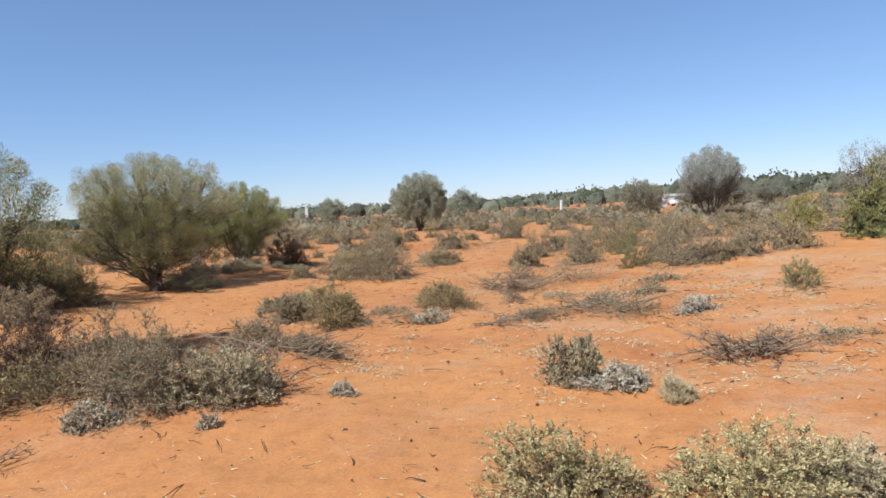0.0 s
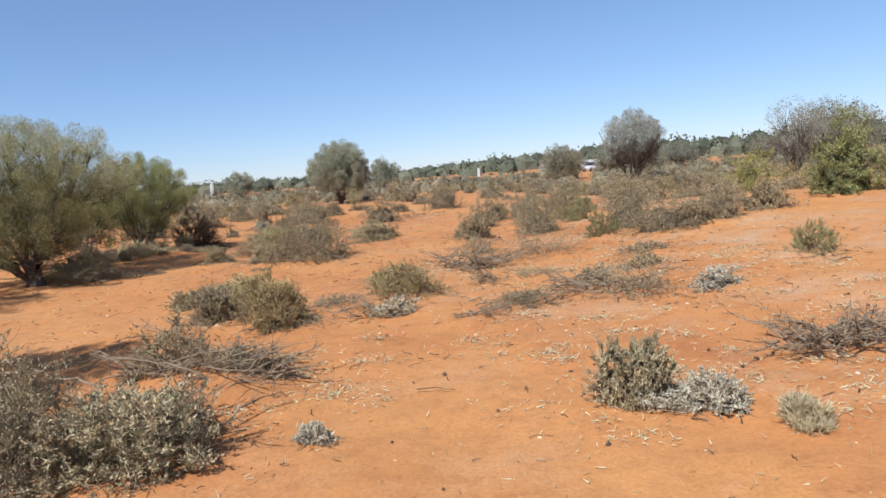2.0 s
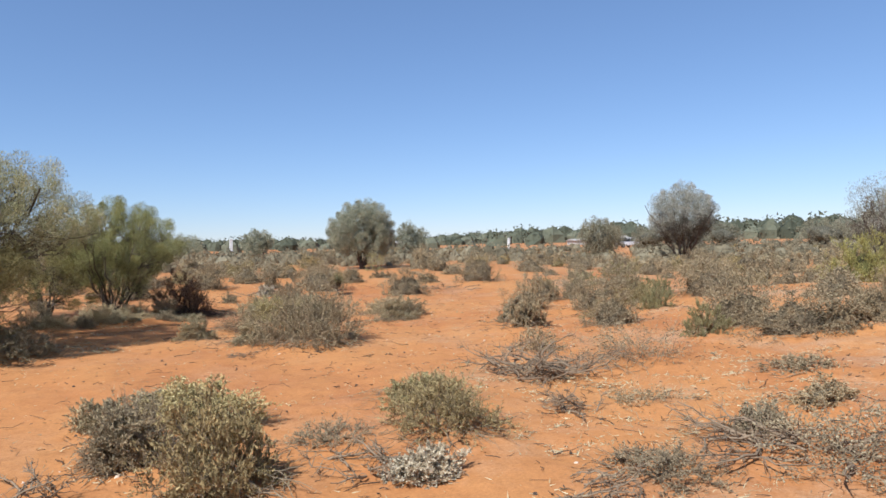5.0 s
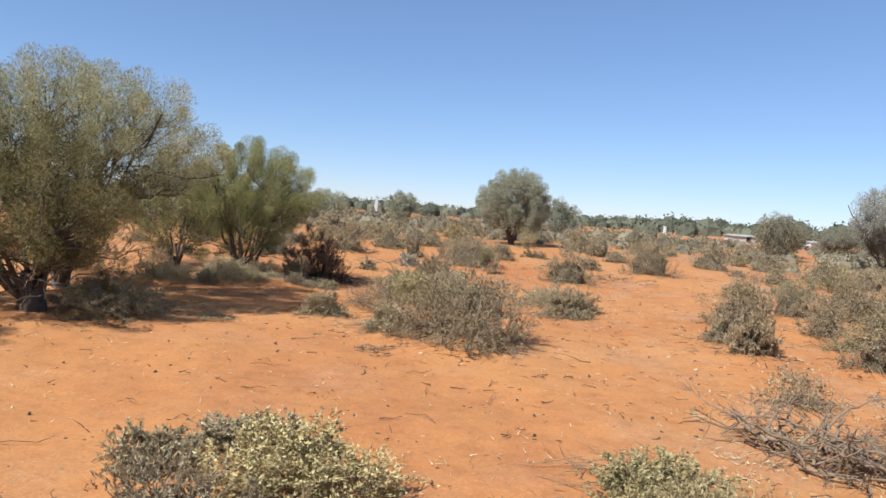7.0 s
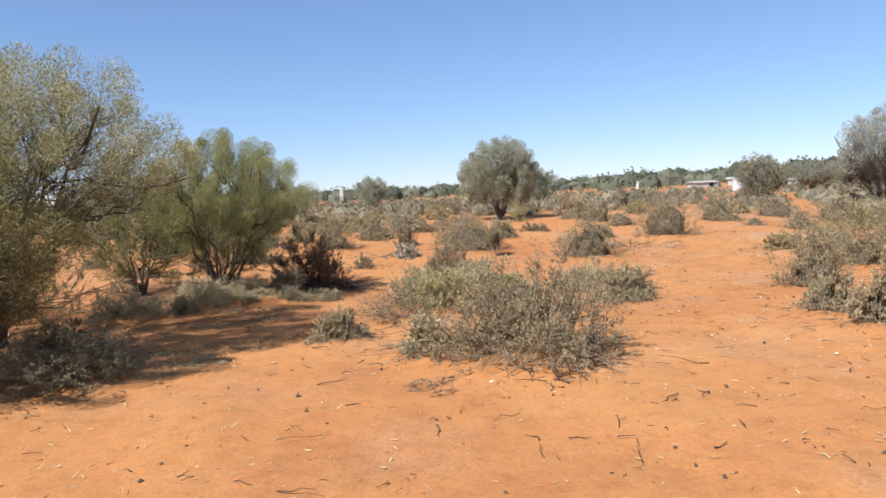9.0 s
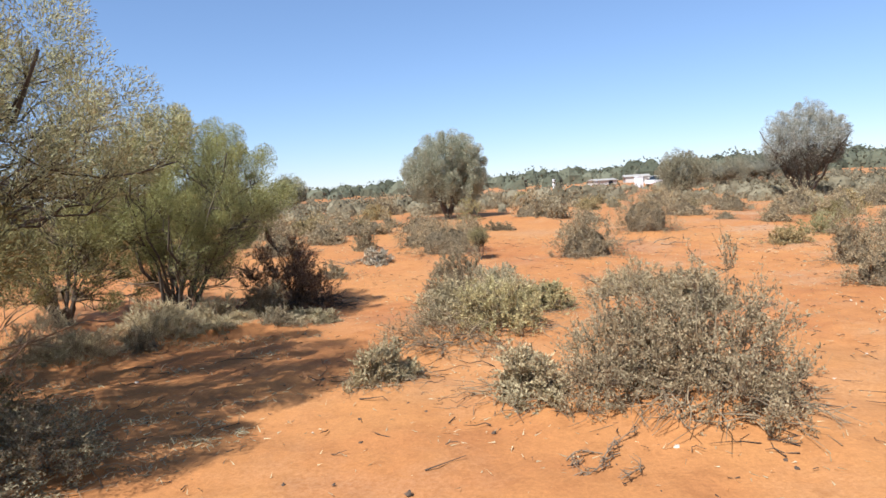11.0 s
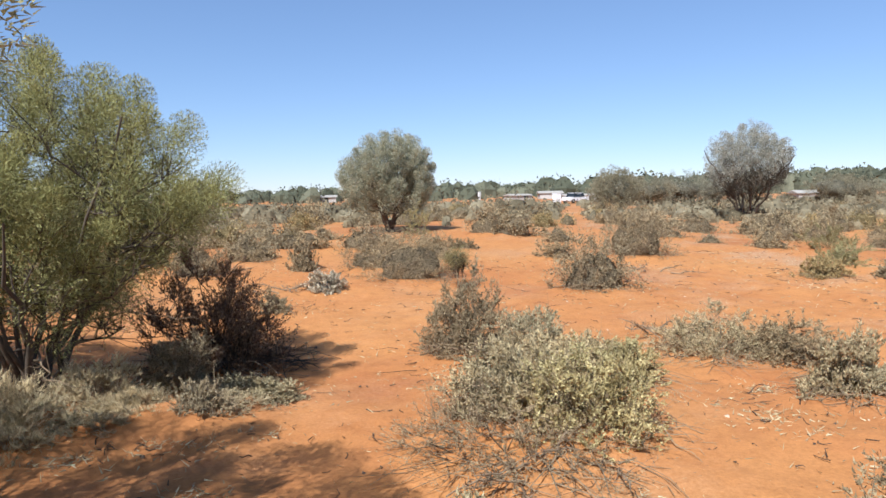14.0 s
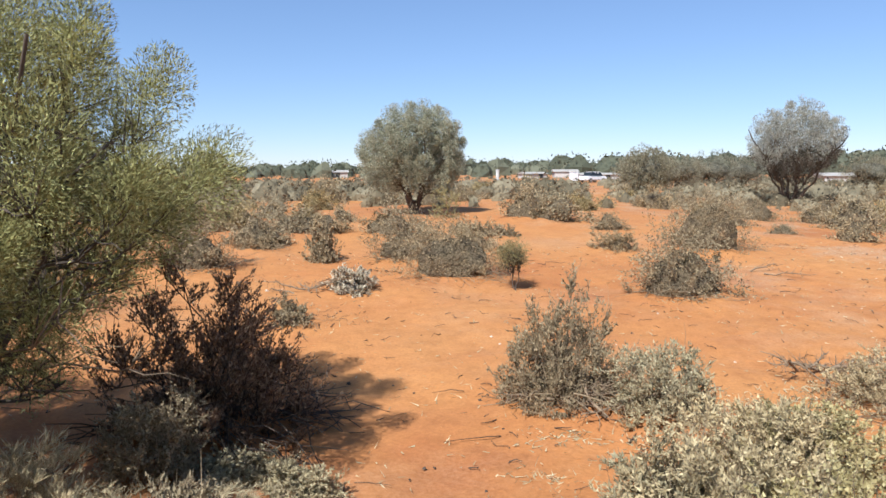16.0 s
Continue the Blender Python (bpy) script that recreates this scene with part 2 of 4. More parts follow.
def blades(rng, C, D, length, width):
    """Small pointed leaves at C that point along D."""
    N = len(C)
    D = unit(D)
    S = unit(np.cross(D, rng.normal(size=(N, 3))))
    L = (length * rng.uniform(0.6, 1.35, N))[:, None]
    W = (width * rng.uniform(0.7, 1.3, N))[:, None]
    V = np.stack([C - S * W * 0.55, C + S * W * 0.55, C + D * L], 1)
    return V.reshape(-1, 3), np.arange(N * 3).reshape(-1, 3)


def joined(*pieces):
    V, F, n = [], [], 0
    for v, f in pieces:
        V.append(v)
        F.append(f + n)
        n += len(v)
    return np.concatenate(V), np.concatenate(F)


def lumps(rng, count=7, depth=0.22):
    """An uneven outline: a factor for each direction."""
    D = unit(rng.normal(size=(count, 3)))
    a = rng.uniform(-1, 1, count)

    def at(d):
        return 1 + depth * np.tanh((np.exp(4 * (d @ D.T - 1)) * a).sum(1) * 2)
    return at


def dome_points(rng, n, shell, lumpy, low=-0.1):
    """Points in a lumpy half ball of radius 1, mostly near its skin."""
    d = unit(rng.normal(size=(n * 3, 3)))
    d = d[d[:, 2] > low][:n]
    r = rng.uniform(0, 1, len(d)) ** shell
    return d * (r * lumpy(d))[:, None]


def dome(rng, lumpy, seg, rings, low=0.0, rough=0.12):
    """The skin of a lumpy half ball of radius 1, in triangles."""
    up = np.linspace(math.asin(low), math.pi / 2 * 0.96, rings + 1)
    a = np.arange(seg) * 2 * np.pi / seg
    U, A = np.meshgrid(up, a, indexing="ij")
    d = np.stack([np.cos(U) * np.cos(A), np.cos(U) * np.sin(A), np.sin(U)], -1).reshape(-1, 3)
    V = d * (lumpy(d) * rng.uniform(1 - rough, 1 + rough, len(d)))[:, None]
    V = np.concatenate([V, [[0, 0, float(lumpy(np.array([[0, 0, 1.0]]))[0])]]])
    r, k = np.meshgrid(np.arange(rings), np.arange(seg), indexing="ij")
    p, q = (r * seg + k).ravel(), (r * seg + (k + 1) % seg).ravel()
    F = np.concatenate([np.stack([p, q, q + seg], 1), np.stack([p, q + seg, p + seg], 1)])
    k = np.arange(seg)
    return V, np.concatenate([F, np.stack([rings * seg + k, rings * seg + (k + 1) % seg, np.full(seg, len(V) - 1)], 1)])


def spaced(rng, P, count):
    """A choice of the points P that keep clear of one another; the usual gap comes with it."""
    count = min(count, len(P))
    left, gap = np.ones(len(P), bool), np.full(len(P), np.inf)
    pick, k = [], int(rng.integers(len(P)))
    for _ in range(count):
        pick.append(k)
        left[k] = False
        gap = np.minimum(gap, np.linalg.norm(P - P[k], axis=1))
        k = int(np.argmax(gap * left * rng.uniform(0.75, 1.0, len(P))))
    Q = P[pick]
    D = np.linalg.norm(Q[:, None] - Q[None], axis=2) + np.eye(len(Q)) * 9
    return Q, float(np.median(D.min(1)))


# ---- ground ----
def smooth(a):
    a = np.clip(a, 0, 1)
    return a * a * (3 - 2 * a)


def ground_z(x, y):
    x, y = np.asarray(x, float), np.asarray(y, float)
    z = 0.55 * smooth((x - 0.5) / 10.5) * (1 - smooth((y - 17) / 10))
    z = z + 0.42 * smooth((y - 20) / 16) * (1 - 0.8 * smooth((y - 55) / 40)) * (1 - smooth((x - 2.5) / 9) * (1 - smooth((y - 55) / 20)))
    z = z - 0.5 * smooth((y - 58) / 37) * (1 - smooth((y - 130) / 60))
    z = z + 0.13 * smooth((-4.2 - x) / 3.5) * (1 - smooth((y - 30) / 10))
    return z + 0.012 * np.sin(1.9 * x + 0.6 * y) + 0.012 * np.sin(1.3 * y - 1.1 * x + 2) + 0.008 * np.sin(3.7 * x + 2.3 * y + 1)


def spread(lo, hi, step, far, grow=1.22):
    a = list(np.arange(lo, hi, step))
    s = step
    while a[-1] < far:
        s *= grow
        a.append(a[-1] + s)
    s, b = step, lo
    while b > -far:
        s *= grow
        b -= s
        a.insert(0, b)
    return np.array(a)


MOUNDS = [(-2.25, 8.8, 0.55, 0.11), (-1.7, 8.6, 0.35, 0.07)]          # heaped soil, and what has gathered under the shrubs: x, y, radius, height


def make_ground():
    gx, gy = spread(-9, 8, 0.1, 3200), spread(1, 27, 0.1, 3200)
    X, Y = np.meshgrid(gx, gy)
    Z = ground_z(X, Y)
    for x, y, r, h in MOUNDS:
        Z += h * np.exp(-((X - x) ** 2 + (Y - y) ** 2) / (r * r))
    near = (X > -12) & (X < 12) & (Y > -2) & (Y < 36)
    idx = np.argwhere(near)
    for i, j in idx:
        v = Vector((X[i, j] * 2.2, Y[i, j] * 2.2, 0.3))
        Z[i, j] += 0.024 * noise.noise(v) + 0.015 * noise.noise(v * 3.1) + 0.007 * noise.noise(v * 6.3)
    n, m = Z.shape
    k = np.arange(n * m).reshape(n, m)
    F = np.stack([k[:-1, :-1], k[:-1, 1:], k[1:, 1:], k[1:, :-1]], -1).reshape(-1, 4)
    ob = new("ground", mesh("ground", np.stack([X, Y, Z], -1).reshape(-1, 3), F, EARTH, True))
    tagged(ob, "bare orange-red sandy desert earth with gentle mounds", "ground", kind="structure")


# ---- shrubs ----
# kind: leaf, stem, leaf length and width, leaf density, how upright, stem radius, bare stem share, label, category
KINDS = {
    "salt": ("salt", TWIG, 0.024, 0.012, 1.2, 0.25, 0.006, 0.62, "grey-green saltbush of fine leaves on pale twigs", "shrub"),
    "olive": ("olive", TWIG, 0.029, 0.010, 1.0, 0.5, 0.005, 0.35, "olive-brown low bush growing on the red sand", "shrub"),
    "pea": ("pea", TWIG, 0.024, 0.015, 1.25, 0.45, 0.005, 0.4, "pale yellow-green bush of small round leaves", "shrub"),
    "silver": ("silver", TWIG, 0.024, 0.014, 1.2, 0.35, 0.005, 0.4, "small silver-white leafed plant low on the sand", "shrub"),
    "pale": ("pale", TWIG, 0.030, 0.012, 1.0, 0.4, 0.005, 0.35, "pale cream-grey bush of dense fine leaves", "shrub"),
    "straw": ("straw", TWIG, 0.075, 0.005, 0.9, 0.8, 0.004, 0.2, "tuft of dry straw-coloured stalks", "dry grass"),
    "dry": ("brown", TWIG, 0.024, 0.009, 0.6, 0.1, 0.007, 0.3, "sprawling half-dry bush of tangled pale twigs", "shrub"),
    "dark": ("dark", DARK_TWIG, 0.024, 0.011, 1.35, 0.7, 0.007, 0.3, "dark brown twiggy bush, nearly bare", "shrub"),
    "broom": ("broom", TWIG, 0.045, 0.0036, 1.7, 0.9, 0.005, 0.3, "upright green broom-like bush of thin stems", "shrub"),
    "yellow": ("yellow", BARK, 0.05, 0.008, 1.5, 0.6, 0.008, 0.4, "rounded yellow-green bush with a short dark stem", "shrub"),
    "green": ("green", BARK, 0.045, 0.016, 1.6, 0.3, 0.012, 0.4, "dense bright green leafy shrub", "shrub"),
}
PROTO = {}


def shrub_meshes(kind, w, h, rank, seed):
    """Stems that fan out from the root into leafy sprays, with gaps between the sprays."""
    leaf, stem, ll, lw, dens, up, sr, bare, label, cat = KINDS[kind]
    rng = np.random.default_rng(seed)
    lumpy = lumps(rng, 11, 0.46)
    size = np.array([w / 2, w / 2, h])
    count = int((16 + 58 * w, 12 + 30 * w, 26, 15)[rank])
    skin = dome_points(rng, count * 7, 0.22, lumpy, -0.02) * (size - np.minimum(0.06, 0.16 * size))
    skin[:, 2] = np.maximum(skin[:, 2], 0.03)
    T, gap = spaced(rng, skin, count)
    n = len(T)
    T = T * rng.uniform(0.82, 1.14, (n, 1))
    rc = np.clip(gap * 0.7, 0.03, 0.17) * rng.uniform(0.65, 1.4, n)
    axis = unit(unit(T / size) * (0.9 - 0.5 * up) + [0, 0, 0.35 + 0.8 * up] + rng.normal(size=(n, 3)) * 0.2)
    # stems
    root = rng.normal(size=(n, 3)) * [0.07 * w, 0.07 * w, 0]
    root[:, 2] = -0.03
    start = root + T * [0.25, 0.25, 0] * rng.uniform(0, 1.2, (n, 1))
    bow = np.zeros((n, 3))
    bow[:, 2] = (0.10 + 0.18 * (1 - up)) * h * rng.uniform(0.2, 1.5, n)
    bow[:, :2] = -T[:, :2] * 0.28 * up
    P = curves(rng, start, T - axis * rc[:, None] * 0.8, bow, (4, 3, 2, 2)[rank], 0.06)
    pieces = [tubes(P, sr * rng.uniform(0.6, 1.5, n), sr * 0.4)]
    # twigs of each spray
    k = (9, 5, 3, 2)[rank]
    i = np.repeat(np.arange(n), k)
    q0 = P[i, -1] + (P[i, -2] - P[i, -1]) * rng.uniform(0, 0.6, (len(i), 1))
    d = unit(rng.normal(size=(len(i), 3)) * (0.75 - 0.25 * up) + axis[i])
    q2 = q0 + d * (rc[i] * rng.uniform(1.0, 2.1, len(i)))[:, None]
    q2[:, 2] = np.maximum(q2[:, 2], 0.01)
    Q = curves(rng, q0, q2, rng.normal(size=q0.shape) * 0.01, 2, 0.05)
    if rank == 0:
        pieces.append(tubes(Q, sr * 0.38, sr * 0.15))
    if rank < 2:
        ns = n // 2
        pick = rng.integers(0, n, ns)
        e0 = P[pick, -1]
        e2 = e0 + unit(axis[pick] + rng.normal(size=e0.shape) * 0.35) * (rc[pick] * rng.uniform(1.6, 3.0, ns))[:, None]
        e2[:, 2] = np.maximum(e2[:, 2], 0.01)
        pieces.append(tubes(curves(rng, e0, e2, rng.normal(size=e0.shape) * 0.012, 3, 0.04), sr * 0.45, sr * 0.12))
    if rank < 2 and kind not in ("straw", "green", "yellow", "broom"):
        # dry twigs sprawling round the foot
        ns = int(n * (1.7 if rank == 0 else 1.1))
        a = rng.uniform(0, 2 * np.pi, ns)
        r0, r1 = w * rng.uniform(0.1, 0.42, ns), w * rng.uniform(0.34, 0.72, ns)
        b = a + rng.normal(size=ns) * 0.5
        q0 = np.stack([np.cos(a) * r0, np.sin(a) * r0, h * rng.uniform(0.0, 0.25, ns)], 1)
        q2 = np.stack([np.cos(b) * r1, np.sin(b) * r1, h * rng.uniform(0.0, 0.10, ns) + 0.012], 1)
        pieces.append(tubes(curves(rng, q0, q2, rng.normal(size=q0.shape) * 0.04 * w * [1, 1, 0.4], 3, 0.06), sr * rng.uniform(0.5, 1.1, ns), sr * 0.3))
    stems = mesh("stems", *joined(*pieces), stem, True)
    # leaves along the twigs
    per = max(3, int((26, 30, 34, 24)[rank] * dens))
    j = np.repeat(np.arange(len(Q)), per)
    s = rng.uniform(0.08, 1, len(j)) ** 0.75 * 1.999
    a = s.astype(int)
    C = Q[j, a] + (Q[j, a + 1] - Q[j, a]) * (s - a)[:, None]
    D = unit(Q[j, a + 1] - Q[j, a])
    fluff = unit(rng.normal(size=C.shape)) * (rc[i][j] * (0.22, 0.4, 0.6, 0.75)[rank] * rng.uniform(0, 1, len(j)) ** 0.6)[:, None]
    C = C + fluff * (1 - 0.6 * (up > 0.75))
    C[:, 2] = np.maximum(C[:, 2], 0.005)
    D = D * 0.7 + rng.normal(size=D.shape) * (0.7 - 0.4 * up) + [0, 0, 0.1 + 0.45 * up]
    long, broad = ((0.85, 0.80), (1.05, 1.35), (1.3, 2.1), (2.0, 2.9))[rank]
    V, F = blades(rng, C, D, ll * long, lw * broad)
    leaves = mesh("foliage", V, F, LEAF[leaf])
    core = None
    # added dome that fills the bush, with inner shade put into its colour
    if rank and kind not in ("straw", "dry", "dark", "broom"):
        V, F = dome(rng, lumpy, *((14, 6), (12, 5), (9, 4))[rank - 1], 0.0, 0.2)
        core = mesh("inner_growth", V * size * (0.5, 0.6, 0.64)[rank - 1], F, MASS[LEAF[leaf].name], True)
    return stems, leaves, core, label, cat


def place_scaled(x, y, turn, sx, sy, sz, sink=0.015, lean=0.0):
    return pose(x, y, float(ground_z(x, y)) - sink, lean, lean * 0.5, turn) @ Matrix.Diagonal((sx, sy, sz, 1))


SIZES = (0.3, 0.5, 0.8, 1.15, 1.6)
turner = random.Random(5)
TRACK = ((0.2, 2), (-0.3, 5), (-0.9, 8), (-1.7, 10.7), (-3.2, 12.2), (-4.2, 14), (-4.3, 17.4), (-3.4, 20.3))     # the way walked


def shrub(kind, x, y, w, h, far=False, label=""):
    size = min(SIZES, key=lambda s: abs(math.log(s / w)))
    away = min(math.hypot(x - a, y - b) for a, b in TRACK)
    rank = 2 if far or away > 10 and kind not in ("green", "yellow") else int(away > (6 if kind == "dark" else 3.3))
    rank += rank == 2 and away > 21
    variant = turner.randrange(3)
    key = (kind, size if rank < 2 else 1.0, variant, rank)
    pw = key[1]
    ph = {"broom": 0.95, "yellow": 0.8, "green": 0.85, "straw": 0.6, "dry": 0.42, "silver": 0.5}.get(kind, 0.58) * pw
    name = {"straw": "grass_tuft", "silver": "silver_bush"}.get(kind, "saltbush" if kind in ("salt", "dry") else kind + "_bush")
    m = place_scaled(x, y, turner.uniform(0, 360), w / pw, w / pw * turner.uniform(0.88, 1.1), h / ph, lean=turner.uniform(-4, 4))
    if not far and w > 0.6:
        MOUNDS.append((x, y, w * 0.5, min(0.05, 0.04 * w)))
    if key not in PROTO:
        stems, leaves, core, text, cat = shrub_meshes(kind, pw, ph, rank, 11 + len(PROTO) * 7)
        ob = new(name)
        ob.empty_display_size = 0.1
        tagged(part("twig_tangle", stems, ob, "thin bare twigs"), kind="stuff")
        part("foliage", leaves, ob)
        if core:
            part("inner_growth", core, ob, "filled core of the foliage, darkened as shade within")
        PROTO[key] = tagged(ob, text, cat, "scrub on the red plain")
        ob.matrix_basis = m
    else:
        base = PROTO[key]
        keep = base.scale.copy()
        base.scale = (1, 1, 1)
        ob = copy_thing(base, m)
        base.scale = keep
    if label:
        tagged(ob, label)
    return ob


# ---- trees ----
def tree(name, x, y, crown, stems=6, base=0.06, branches=70, twigs=8, leaves=40, leaf="mulga", size=0.055,
         wide=0.006, seed=1, label="", skirt=-0.35, shell=0.18, trunk=0.055, up=0.55, split=0.35, plume=1.0, sparse=0.0, fan=0.5, lump=0.24,
         bare=True, under="", butt=0.0, dead=0, vase=0.0, core=0.0):
    """A many-stemmed desert tree whose branches end in brushes of fine leaves. crown: its centre over the foot and its three half widths."""
    rng = np.random.default_rng(seed)
    cx, cy, cz, rx, ry, rz = crown
    c, rad = np.array([cx, cy, cz]), np.array([rx, ry, rz])
    lumpy = lumps(rng, 16, lump)
    skin = dome_points(rng, branches * 6, shell, lumpy, skirt)
    skin[:, :2] *= 1 + vase * np.minimum(skin[:, 2:], 0)          # drawn in below, like a vase
    ends, gap = spaced(rng, skin * rad * 0.85 + c, branches)
    n = len(ends)
    ob = new(name)
    ob.matrix_basis = pose(x, y, float(ground_z(x, y)), 0, 0, 0)
    if butt:
        # short gnarled butt from which the stems part
        line = np.array([[[0, 0, -0.1], [0.01, 0, 0.02], [-0.01, 0.01, 0.12], [0.0, 0.0, 0.22], [0.01, 0, 0.34]]]) * [1, 1, butt / 0.11]
        V, F = tubes(line, np.array([butt * 1.25]), butt * 0.75, 9)
        V = V * (1 + 0.12 * np.sin(V[:, 2:] * 31 + 5 * np.arctan2(V[:, 1:2], V[:, :1])) * [1, 1, 0])
        part("trunk", mesh("trunk", V, F, BARK, True), ob, "short gnarled dark trunk")
    # stems rise from the foot into the crown
    ang = np.arange(stems) * 2 * np.pi / stems + rng.uniform(-0.4, 0.4, stems)
    foot = np.stack([np.cos(ang) * base, np.sin(ang) * base, np.full(stems, butt * 1.3 - 0.06)], 1)
    reach = fan * rng.uniform(0.35, 1.15, stems)
    top = np.stack([np.cos(ang) * rx * reach + cx, np.sin(ang) * ry * reach + cy, cz + rz * rng.uniform(-0.1, 0.5, stems)], 1)
    bow = np.stack([-np.cos(ang) * rx * 0.06, -np.sin(ang) * ry * 0.06, np.zeros(stems)], 1)
    SP = curves(rng, foot, top, bow, 8, 0.018)
    thick = trunk * rng.uniform(0.6, 1.25, stems)
    for k in range(stems):
        V, F = tubes(SP[k:k + 1], thick[k:k + 1], trunk * 0.25, 7)
        part("stem", mesh("stem", V, F, BARK, True), ob, "dark grey-brown stem")
    # limbs to the brushes
    rc = np.clip(gap * 0.62 * plume, 0.08, 0.6) * rng.uniform(0.7, 1.45, n)
    axis = unit(unit((ends - c) / rad) * 0.55 + [0, 0, 0.25 + up] + rng.normal(size=(n, 3)) * 0.18)
    tips = ends - axis * rc[:, None]
    near = np.argmin(np.linalg.norm(ends[:, None] - top[None], axis=2) + rng.uniform(0, 0.5, (n, stems)), axis=1)
    at = np.clip(8 * (split + (ends[:, 2] - cz + rz) / (2 * rz) * (0.95 - split)) + rng.normal(size=n) * 0.6, 1.5, 7.9)
    a = at.astype(int)
    p0 = SP[near, a] + (SP[near, a + 1] - SP[near, a]) * (at - a)[:, None]
    L = np.linalg.norm(tips - p0, axis=1)
    bow = np.zeros((n, 3))
    bow[:, 2] = -0.14 * L * up
    BP = curves(rng, p0, tips, bow, 5, 0.03)
    pieces = [tubes(BP, trunk * 0.32 * rng.uniform(0.6, 1.2, n), 0.005, 4)]
    keep = np.nonzero(rng.uniform(0, 1, n) > sparse)[0]
    # twigs of each brush, and side twigs along the limbs
    i = np.repeat(keep, twigs)
    q0 = BP[i, 4] + (tips[i] - BP[i, 4]) * rng.uniform(0.1, 1, (len(i), 1))
    d = unit(rng.normal(size=q0.shape) * 0.55 + axis[i])
    QP = curves(rng, q0, q0 + d * (rc[i] * rng.uniform(0.8, 1.75, len(i)))[:, None], rng.normal(size=q0.shape) * 0.02, 2, 0.04)
    if bare:
        pieces.append(tubes(QP, 0.0042, 0.0015, 3))
        m = np.repeat(np.arange(n), 6)
        e0 = BP[m, rng.integers(1, 5, len(m))]
        d = unit(rng.normal(size=e0.shape) + axis[m] * 0.8)
        pieces.append(tubes(curves(rng, e0, e0 + d * (L[m] * rng.uniform(0.15, 0.5, len(m)))[:, None], e0 * 0, 3, 0.05), 0.006, 0.0015, 3))
    tagged(part("branchwork", mesh("branchwork", *joined(*pieces), BARK, True), ob, "bare grey branches"), kind="stuff")
    if dead:
        # pale dead limbs under the crown
        ang = rng.uniform(0, 2 * np.pi, dead)
        z0 = rng.uniform(0.2, 0.6, dead)
        e0 = np.stack([np.cos(ang) * 0.1, np.sin(ang) * 0.1, z0], 1)
        e2 = e0 + np.stack([np.cos(ang) * rx, np.sin(ang) * ry, rng.uniform(0.0, 0.7, dead)], 1) * rng.uniform(0.45, 0.95, (dead, 1))
        W = curves(rng, e0, e2, rng.normal(size=e0.shape) * 0.1, 5, 0.03)
        thick = rng.uniform(0.006, 0.014, dead)
        for k in range(dead):
            f0 = W[k, rng.integers(2, 6, 8)]
            f2 = f0 + unit(unit(e2 - e0)[k] + rng.normal(size=f0.shape) * 0.7) * rng.uniform(0.1, 0.4, (8, 1))
            V, F = joined(tubes(W[k:k + 1], thick[k:k + 1], 0.003, 4), tubes(curves(rng, f0, f2, f0 * 0, 3, 0.05), 0.004, 0.001, 3))
            part("dead_limb", mesh("dead_limb", V, F, DEAD_WOOD, True), ob, "pale dead lower limb")
    # added filler dome in the crown, its colour darkened like inner shade
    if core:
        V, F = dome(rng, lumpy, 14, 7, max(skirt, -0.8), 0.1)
        part("inner_growth", mesh("inner_growth", V * rad * core + c, F, MASS[LEAF[under or leaf].name], True), ob, "filled core of the foliage, darkened as shade within")
    # fine leaves along the twigs
    j = np.repeat(np.arange(len(QP)), leaves)
    s = rng.uniform(0.12, 1, len(j)) ** 0.8 * 1.999
    a = s.astype(int)
    C = QP[j, a] + (QP[j, a + 1] - QP[j, a]) * (s - a)[:, None] + rng.normal(size=(len(j), 3)) * (rc[i][j] * 0.12)[:, None]
    D = unit(QP[j, a + 1] - QP[j, a]) + rng.normal(size=C.shape) * 0.7
    d = unit(rng.normal(size=C.shape) + axis[i[j]] * 0.6)
    puff = rng.uniform(0, 1, (len(j), 1)) < 0.8
    d = d * (rc[i[j]] * rng.uniform(0, 1, len(j)) ** 0.45)[:, None]
    C = np.where(puff, ends[i[j]] + d + axis[i[j]] * (d * axis[i[j]]).sum(1)[:, None] * 0.45, C)
    D = np.where(puff, unit(d) + axis[i[j]] * 0.5 + rng.normal(size=C.shape) * 0.7, D)
    # with under set, the lowest brushes take that darker leaf colour
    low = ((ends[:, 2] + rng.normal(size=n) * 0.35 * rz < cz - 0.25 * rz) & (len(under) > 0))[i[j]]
    V, F = blades(rng, C[~low], D[~low], size, wide)
    part("crown", mesh("crown", V, F, LEAF[leaf]), ob)
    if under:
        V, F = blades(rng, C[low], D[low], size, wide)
        part("lower_crown", mesh("lower_crown", V, F, LEAF[under]), ob, "darker brown-grey lower foliage")
    tagged(ob, label or "domed mulga tree with fine grey-green leaves", "tree")
    return ob


# ---- the trees ----
tree("mulga_tree", -7.2, 17.3, (0.35, -0.35, 1.9, 2.3, 1.4, 1.12), stems=9, branches=105, plume=0.86, seed=3, skirt=-0.45, trunk=0.04, butt=0.1, vase=0.4, twigs=9, leaves=165, size=0.032, wide=0.0066, leaf="mulga_pale", shell=0.3, lump=0.2,
     label="tall spreading mulga tree with thin pale-green crown and open branches")
